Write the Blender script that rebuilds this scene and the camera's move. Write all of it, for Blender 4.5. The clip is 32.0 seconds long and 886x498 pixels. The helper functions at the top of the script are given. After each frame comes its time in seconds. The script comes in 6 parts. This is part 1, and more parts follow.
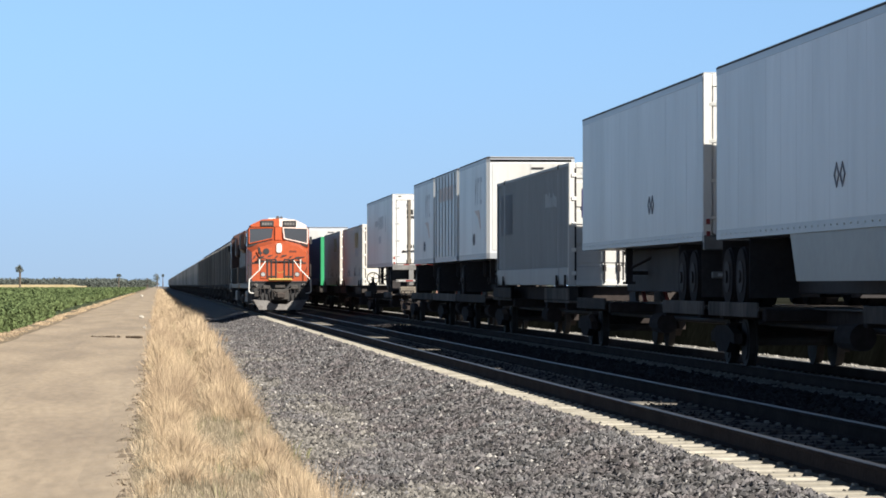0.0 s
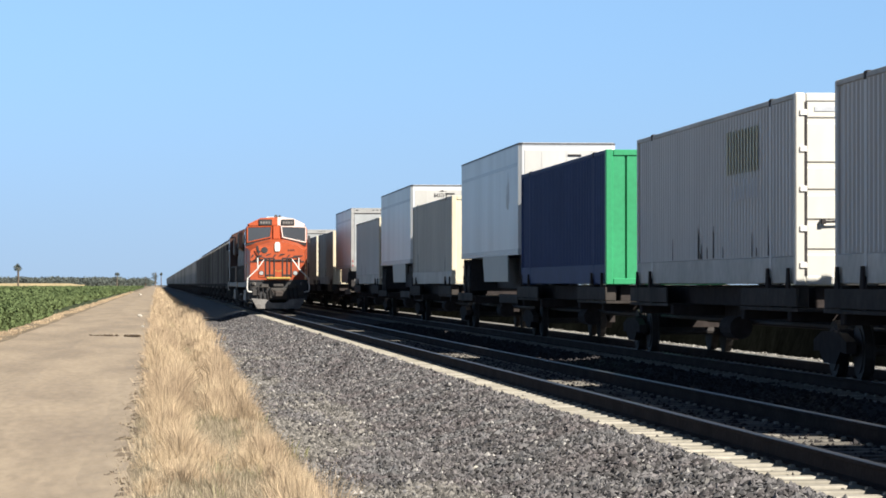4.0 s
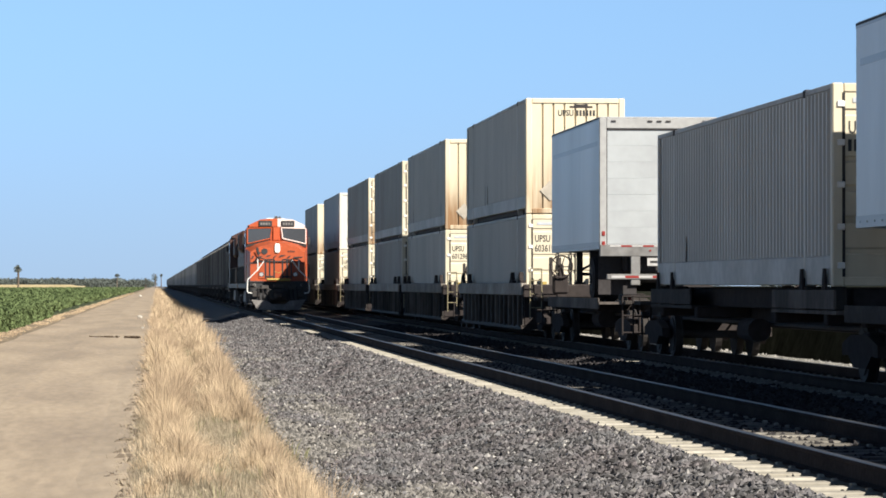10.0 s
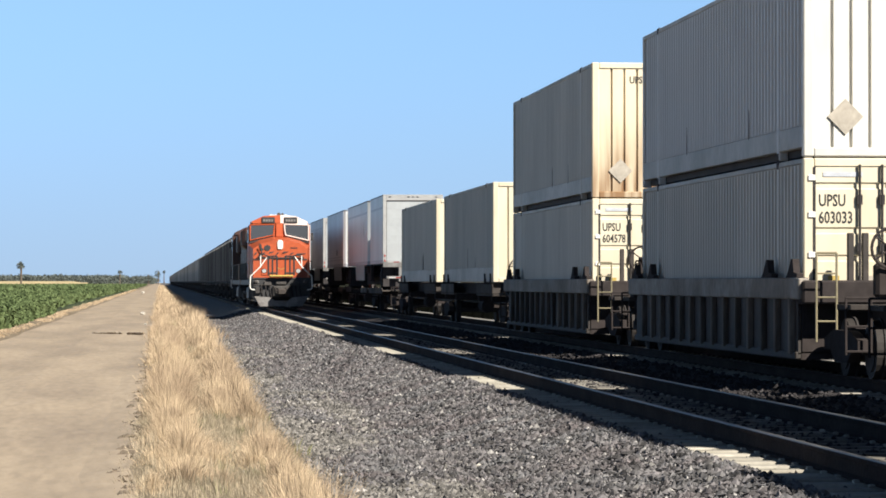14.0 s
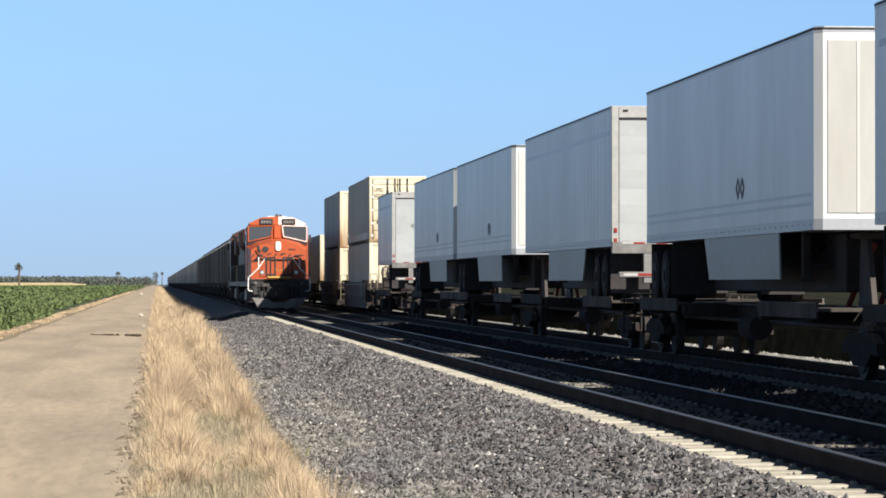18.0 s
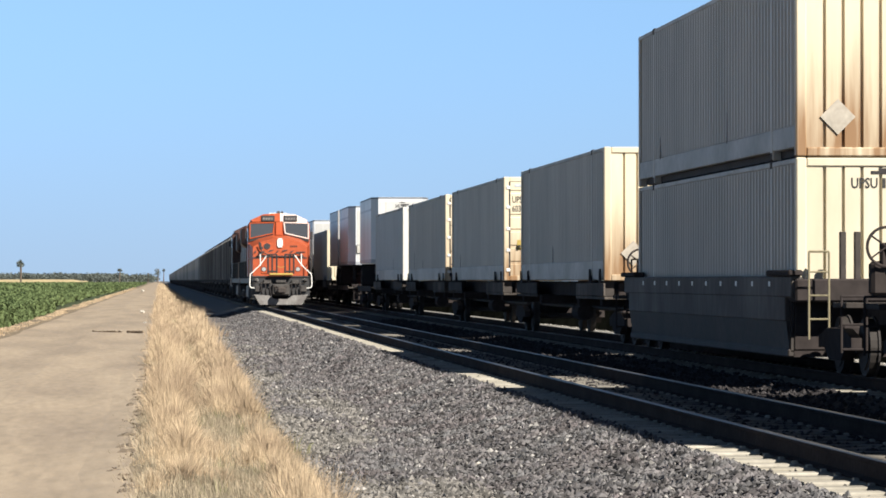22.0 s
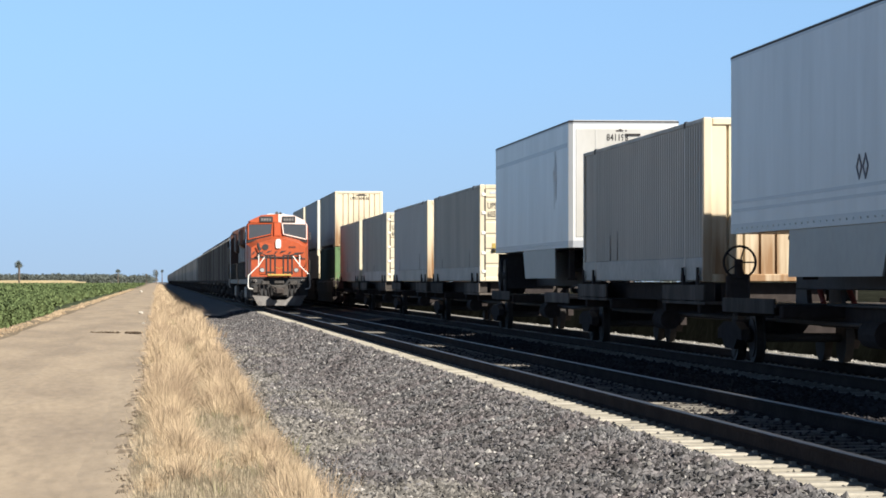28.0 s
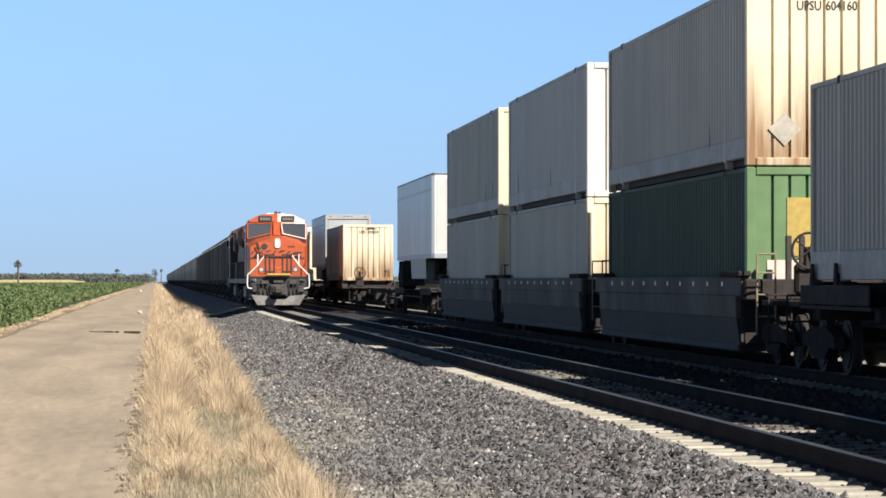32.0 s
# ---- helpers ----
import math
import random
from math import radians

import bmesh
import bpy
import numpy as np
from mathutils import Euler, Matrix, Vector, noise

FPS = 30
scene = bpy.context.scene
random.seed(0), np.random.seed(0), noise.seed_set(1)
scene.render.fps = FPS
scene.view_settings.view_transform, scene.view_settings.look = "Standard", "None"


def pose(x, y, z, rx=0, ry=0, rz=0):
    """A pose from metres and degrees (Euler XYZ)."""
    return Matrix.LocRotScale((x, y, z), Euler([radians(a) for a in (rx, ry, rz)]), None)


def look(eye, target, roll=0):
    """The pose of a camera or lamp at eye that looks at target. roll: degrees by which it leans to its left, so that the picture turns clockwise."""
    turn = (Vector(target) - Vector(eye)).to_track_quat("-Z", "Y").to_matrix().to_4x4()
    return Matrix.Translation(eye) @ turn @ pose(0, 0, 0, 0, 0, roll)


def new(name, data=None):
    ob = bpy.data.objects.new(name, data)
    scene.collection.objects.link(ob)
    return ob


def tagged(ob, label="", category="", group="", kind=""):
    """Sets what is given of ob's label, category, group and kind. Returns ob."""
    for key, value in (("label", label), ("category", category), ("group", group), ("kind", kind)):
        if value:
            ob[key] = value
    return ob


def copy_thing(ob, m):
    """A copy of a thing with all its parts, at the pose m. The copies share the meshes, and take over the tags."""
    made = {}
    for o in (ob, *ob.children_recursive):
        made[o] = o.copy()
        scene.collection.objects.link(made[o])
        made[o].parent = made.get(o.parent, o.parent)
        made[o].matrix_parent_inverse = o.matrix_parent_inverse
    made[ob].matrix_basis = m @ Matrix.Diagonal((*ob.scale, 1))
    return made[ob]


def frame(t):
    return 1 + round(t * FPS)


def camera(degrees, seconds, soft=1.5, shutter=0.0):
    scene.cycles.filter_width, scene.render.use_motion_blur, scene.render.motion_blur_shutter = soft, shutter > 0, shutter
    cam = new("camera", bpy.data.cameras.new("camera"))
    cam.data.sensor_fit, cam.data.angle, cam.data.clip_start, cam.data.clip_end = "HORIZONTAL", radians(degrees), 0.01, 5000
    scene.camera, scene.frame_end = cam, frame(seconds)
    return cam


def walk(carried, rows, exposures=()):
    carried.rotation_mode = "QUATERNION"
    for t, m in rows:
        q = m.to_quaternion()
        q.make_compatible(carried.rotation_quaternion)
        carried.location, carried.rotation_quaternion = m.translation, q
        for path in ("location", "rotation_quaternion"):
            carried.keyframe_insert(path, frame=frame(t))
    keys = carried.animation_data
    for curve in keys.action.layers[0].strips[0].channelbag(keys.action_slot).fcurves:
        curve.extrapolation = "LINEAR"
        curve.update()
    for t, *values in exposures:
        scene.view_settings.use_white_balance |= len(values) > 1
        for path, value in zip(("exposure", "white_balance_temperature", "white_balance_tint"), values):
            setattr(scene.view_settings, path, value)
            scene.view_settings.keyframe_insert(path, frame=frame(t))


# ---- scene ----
cam = camera(15.6, 32.0, soft=1.7)
EYE = 1.38          # the rail heads lie at z = 0


def aim(yaw, rise):
    return pose(0, 0, EYE, 90 + rise, 0, -yaw)


walk(cam, [
    (0, aim(5.012, 0.640)), (0.5, aim(4.997, 0.620)), (1, aim(5.012, 0.595)), (1.5, aim(5.017, 0.595)),
    (2, aim(5.027, 0.610)), (2.5, aim(5.027, 0.610)), (3, aim(5.042, 0.610)), (3.5, aim(5.042, 0.610)),
    (5.5, aim(5.057, 0.656)), (6, aim(5.063, 0.656)), (6.5, aim(5.057, 0.671)), (7, aim(5.057, 0.656)),
    (7.5, aim(5.042, 0.671)), (8, aim(5.042, 0.656)), (8.5, aim(5.042, 0.671)), (9, aim(5.042, 0.656)),
    (9.5, aim(5.057, 0.641)), (10, aim(5.042, 0.640)), (10.5, aim(5.037, 0.640)), (11, aim(5.042, 0.610)),
    (11.5, aim(5.042, 0.610)), (12, aim(5.028, 0.595)), (12.5, aim(5.027, 0.595)), (13, aim(5.007, 0.584)),
    (13.5, aim(4.997, 0.595)), (14, aim(4.992, 0.579)), (14.5, aim(4.982, 0.564)), (16.5, aim(5.012, 0.605)),
    (17, aim(5.012, 0.625)), (17.5, aim(5.027, 0.625)), (18, aim(5.027, 0.605)), (18.5, aim(5.037, 0.610)),
    (19, aim(5.028, 0.579)), (19.5, aim(5.028, 0.564)), (20, aim(5.007, 0.564)), (20.5, aim(5.012, 0.579)),
    (21, aim(4.997, 0.579)), (21.5, aim(4.982, 0.564)), (22, aim(4.997, 0.549)), (22.5, aim(5.012, 0.564)),
    (23, aim(5.017, 0.564)), (23.5, aim(5.027, 0.564)), (24, aim(5.017, 0.579)), (24.5, aim(5.012, 0.564)),
    (25, aim(5.027, 0.579)), (25.5, aim(5.012, 0.580)), (27.5, aim(5.027, 0.564)), (28, aim(5.027, 0.564)),
    (28.5, aim(5.042, 0.564)), (29, aim(5.042, 0.554)), (29.5, aim(5.052, 0.549)), (30, aim(5.052, 0.549)),
    (30.5, aim(5.042, 0.538)), (31, aim(5.042, 0.548)), (31.5, aim(5.057, 0.548)), (32, aim(5.042, 0.554))], exposures=[(0, 1.0), (32, 1.0)])

# ---- world and sun ----
SUN_FROM = Vector((0.745, -1.05, 1.0)).normalized()
world = bpy.data.worlds.new("sky")
scene.world = world
world.use_nodes = True
wn = world.node_tree.nodes
sky = wn.new("ShaderNodeTexSky")
sky.sky_type, sky.sun_disc = "NISHITA", False
sky.sun_elevation = math.asin(SUN_FROM.z)
sky.sun_rotation = math.atan2(SUN_FROM.x, SUN_FROM.y)
sky.air_density, sky.dust_density, sky.ozone_density = 0.5, 0.1, 2.7
co_ = wn.new("ShaderNodeTexCoord")
apart, joined = wn.new("ShaderNodeSeparateXYZ"), wn.new("ShaderNodeCombineXYZ")
world.node_tree.links.new(co_.outputs["Generated"], apart.inputs[0])
for k in (0, 1):
    world.node_tree.links.new(apart.outputs[k], joined.inputs[k])
# a clear sky, even near the horizon, that deepens towards the zenith: z' = 0.07 + 0.11 z + 0.82 z z
slope, rise = wn.new("ShaderNodeMath"), wn.new("ShaderNodeMath")
slope.operation = rise.operation = "MULTIPLY_ADD"
slope.inputs[1].default_value, slope.inputs[2].default_value = 0.82, 0.11
rise.inputs[2].default_value = 0.07
world.node_tree.links.new(apart.outputs[2], slope.inputs[0])
world.node_tree.links.new(slope.outputs[0], rise.inputs[0])
world.node_tree.links.new(apart.outputs[2], rise.inputs[1])
world.node_tree.links.new(rise.outputs[0], joined.inputs[2])
world.node_tree.links.new(joined.outputs[0], sky.inputs[0])
# the zenith is darker than the lower sky, and a dull haze lies along the horizon
deep, tint, thin, hazy = (wn.new(k) for k in ("ShaderNodeMapRange", "ShaderNodeMix", "ShaderNodeMapRange", "ShaderNodeMix"))
deep.interpolation_type = thin.interpolation_type = "SMOOTHSTEP"
for k, value in enumerate((0.09, 0.38, 0.0, 1.0), 1):
    deep.inputs[k].default_value = value
for k, value in enumerate((-0.045, 0.085, 1.0, 0.0), 1):
    thin.inputs[k].default_value = value
tint.data_type = hazy.data_type = "RGBA"
depth = wn.new("ShaderNodeVectorMath")
depth.operation = "MULTIPLY"
tint.inputs[6].default_value, tint.inputs[7].default_value = (0.93, 1.0, 1.01, 1), (0.25, 0.25, 0.26, 1)
hazy.inputs[7].default_value = (3.2, 4.1, 5.35, 1)
world.node_tree.links.new(apart.outputs[2], deep.inputs[0])
world.node_tree.links.new(apart.outputs[2], thin.inputs[0])
world.node_tree.links.new(deep.outputs[0], tint.inputs[0])
world.node_tree.links.new(sky.outputs[0], depth.inputs[0])
world.node_tree.links.new(tint.outputs[2], depth.inputs[1])
world.node_tree.links.new(thin.outputs[0], hazy.inputs[0])
world.node_tree.links.new(depth.outputs[0], hazy.inputs[6])
world.node_tree.links.new(hazy.outputs[2], wn["Background"].inputs[0])
wn["Background"].inputs[1].default_value = 0.0665
sun = new("sun", bpy.data.lights.new("sun", "SUN"))
sun.data.energy, sun.data.angle, sun.data.color = 5.0, radians(0.55), (1.0, 0.935, 0.83)
sun.matrix_basis = look(SUN_FROM * 400, (0, 0, 0))


# ---- materials ----
def material(name, color, rough=0.6, metal=0.0, vary=0.25, big=0.5, fine=12.0, bump=0.0, bump_scale=30.0,
             second=None, stretch=(1, 1, 1), lone=0.0, island=0.0, spec=0.5, contrast=(0.35, 0.65)):
    """A surface with a slow and a fine variation, and relief; second: the colour of its stains or patches."""
    m = bpy.data.materials.new(name)
    m.use_nodes = True
    nt = m.node_tree
    n, link = nt.nodes, nt.links.new
    bsdf = n["Principled BSDF"]
    bsdf.inputs["Roughness"].default_value, bsdf.inputs["Metallic"].default_value = rough, metal
    bsdf.inputs["Specular IOR Level"].default_value = spec
    co = n.new("ShaderNodeTexCoord")
    mp = n.new("ShaderNodeMapping")
    mp.inputs["Scale"].default_value = stretch
    link(co.outputs["Object"], mp.inputs[0])
    if lone:
        seed, far_off = n.new("ShaderNodeObjectInfo"), n.new("ShaderNodeVectorMath")
        far_off.operation = "SCALE"
        far_off.inputs[0].default_value = (31, 47, 23)
        link(seed.outputs["Random"], far_off.inputs["Scale"]), link(far_off.outputs[0], mp.inputs["Location"])
    a, b = n.new("ShaderNodeTexNoise"), n.new("ShaderNodeTexNoise")
    a.inputs["Scale"].default_value, a.inputs["Detail"].default_value = big, 5
    b.inputs["Scale"].default_value, b.inputs["Detail"].default_value = fine, 4
    link(mp.outputs[0], a.inputs[0]), link(mp.outputs[0], b.inputs[0])
    ramp = n.new("ShaderNodeMapRange")
    ramp.inputs[1].default_value, ramp.inputs[2].default_value = contrast
    link(a.outputs[0], ramp.inputs[0])
    mix = n.new("ShaderNodeMix")
    mix.data_type = "RGBA"
    other = second or tuple(c * (1 - vary) for c in color)
    mix.inputs[6].default_value, mix.inputs[7].default_value = (*color, 1), (*other, 1)
    link(ramp.outputs[0], mix.inputs[0])
    grain = n.new("ShaderNodeMapRange")
    grain.inputs[1].default_value, grain.inputs[2].default_value = 0.25, 0.75
    grain.inputs[3].default_value, grain.inputs[4].default_value = 1 - vary * 0.8, 1 + vary * 0.8
    link(b.outputs[0], grain.inputs[0])
    value = grain.outputs[0]
    for amount, kind, out in ((lone, "ShaderNodeObjectInfo", "Random"), (island, "ShaderNodeNewGeometry", "Random Per Island")):
        if amount:
            src, rng, mul = n.new(kind), n.new("ShaderNodeMapRange"), n.new("ShaderNodeMath")
            rng.inputs[3].default_value, rng.inputs[4].default_value = 1 - amount, 1 + amount
            mul.operation = "MULTIPLY"
            link(src.outputs[out], rng.inputs[0]), link(rng.outputs[0], mul.inputs[0]), link(value, mul.inputs[1])
            value = mul.outputs[0]
    scale = n.new("ShaderNodeVectorMath")
    scale.operation = "SCALE"
    link(mix.outputs[2], scale.inputs[0]), link(value, scale.inputs["Scale"])
    link(scale.outputs[0], bsdf.inputs["Base Color"])
    if bump:
        c, bm_ = n.new("ShaderNodeTexNoise"), n.new("ShaderNodeBump")
        c.inputs["Scale"].default_value, c.inputs["Detail"].default_value = bump_scale, 6
        bm_.inputs["Strength"].default_value, bm_.inputs["Distance"].default_value = min(bump, 1), 0.02 * bump
        link(mp.outputs[0], c.inputs[0]), link(c.outputs[0], bm_.inputs["Height"]), link(bm_.outputs[0], bsdf.inputs["Normal"])
    return m


def rusty_paint(name, paint):
    """Pale paint that rust has run down over: brown towards the foot, in upright streaks."""
    m = material(name, paint, 0.55, vary=0.08, big=1.1, fine=5, lone=0.05, stretch=(1, 1, 0.3))
    n, link = m.node_tree.nodes, m.node_tree.links.new
    co, info, off = n.new("ShaderNodeTexCoord"), n.new("ShaderNodeObjectInfo"), n.new("ShaderNodeVectorMath")
    off.operation = "MULTIPLY_ADD"
    off.inputs[1].default_value = (1, 1, 1)
    far_off = n.new("ShaderNodeVectorMath")
    far_off.operation = "SCALE"
    far_off.inputs[0].default_value = (37, 11, 5)
    link(info.outputs["Random"], far_off.inputs["Scale"])
    link(co.outputs["Object"], off.inputs[0]), link(far_off.outputs[0], off.inputs[2])
    masks = []
    for scale, stretch, lo, hi in ((1.0, (2.6, 2.6, 0.30), 0.34, 0.66), (1.0, (11.0, 11.0, 0.55), 0.40, 0.72)):
        mp, nz, mr = n.new("ShaderNodeMapping"), n.new("ShaderNodeTexNoise"), n.new("ShaderNodeMapRange")
        mp.inputs["Scale"].default_value = stretch
        nz.inputs["Scale"].default_value, nz.inputs["Detail"].default_value = scale, 4
        mr.inputs[1].default_value, mr.inputs[2].default_value = lo, hi
        link(off.outputs[0], mp.inputs[0]), link(mp.outputs[0], nz.inputs[0]), link(nz.outputs[0], mr.inputs[0])
        masks.append(mr.outputs[0])
    part_z, low = n.new("ShaderNodeSeparateXYZ"), n.new("ShaderNodeMapRange")
    low.interpolation_type = "SMOOTHSTEP"
    for k, value in enumerate((0.05, 2.3, 1.0, 0.0), 1):
        low.inputs[k].default_value = value
    link(co.outputs["Object"], part_z.inputs[0]), link(part_z.outputs[2], low.inputs[0])

    def calc(kind, a, b):
        c = n.new("ShaderNodeMath")
        c.operation = kind
        for k, value in enumerate((a, b)):
            if isinstance(value, float):
                c.inputs[k].default_value = value
            else:
                link(value, c.inputs[k])
        return c.outputs[0]
    streaks = calc("MULTIPLY", calc("ADD", calc("MULTIPLY", masks[0], 0.75), calc("MULTIPLY", masks[1], 0.45)), low.outputs[0])
    amount = calc("MINIMUM", calc("ADD", streaks, calc("MULTIPLY", calc("POWER", low.outputs[0], 3.0), 0.22)), 0.93)
    rust = n.new("ShaderNodeMix")
    rust.data_type = "RGBA"
    rust.inputs[7].default_value = (0.20, 0.098, 0.034, 1)
    bsdf = n["Principled BSDF"]
    link(bsdf.inputs["Base Color"].links[0].from_socket, rust.inputs[6])
    link(amount, rust.inputs[0]), link(rust.outputs[2], bsdf.inputs["Base Color"])
    return m


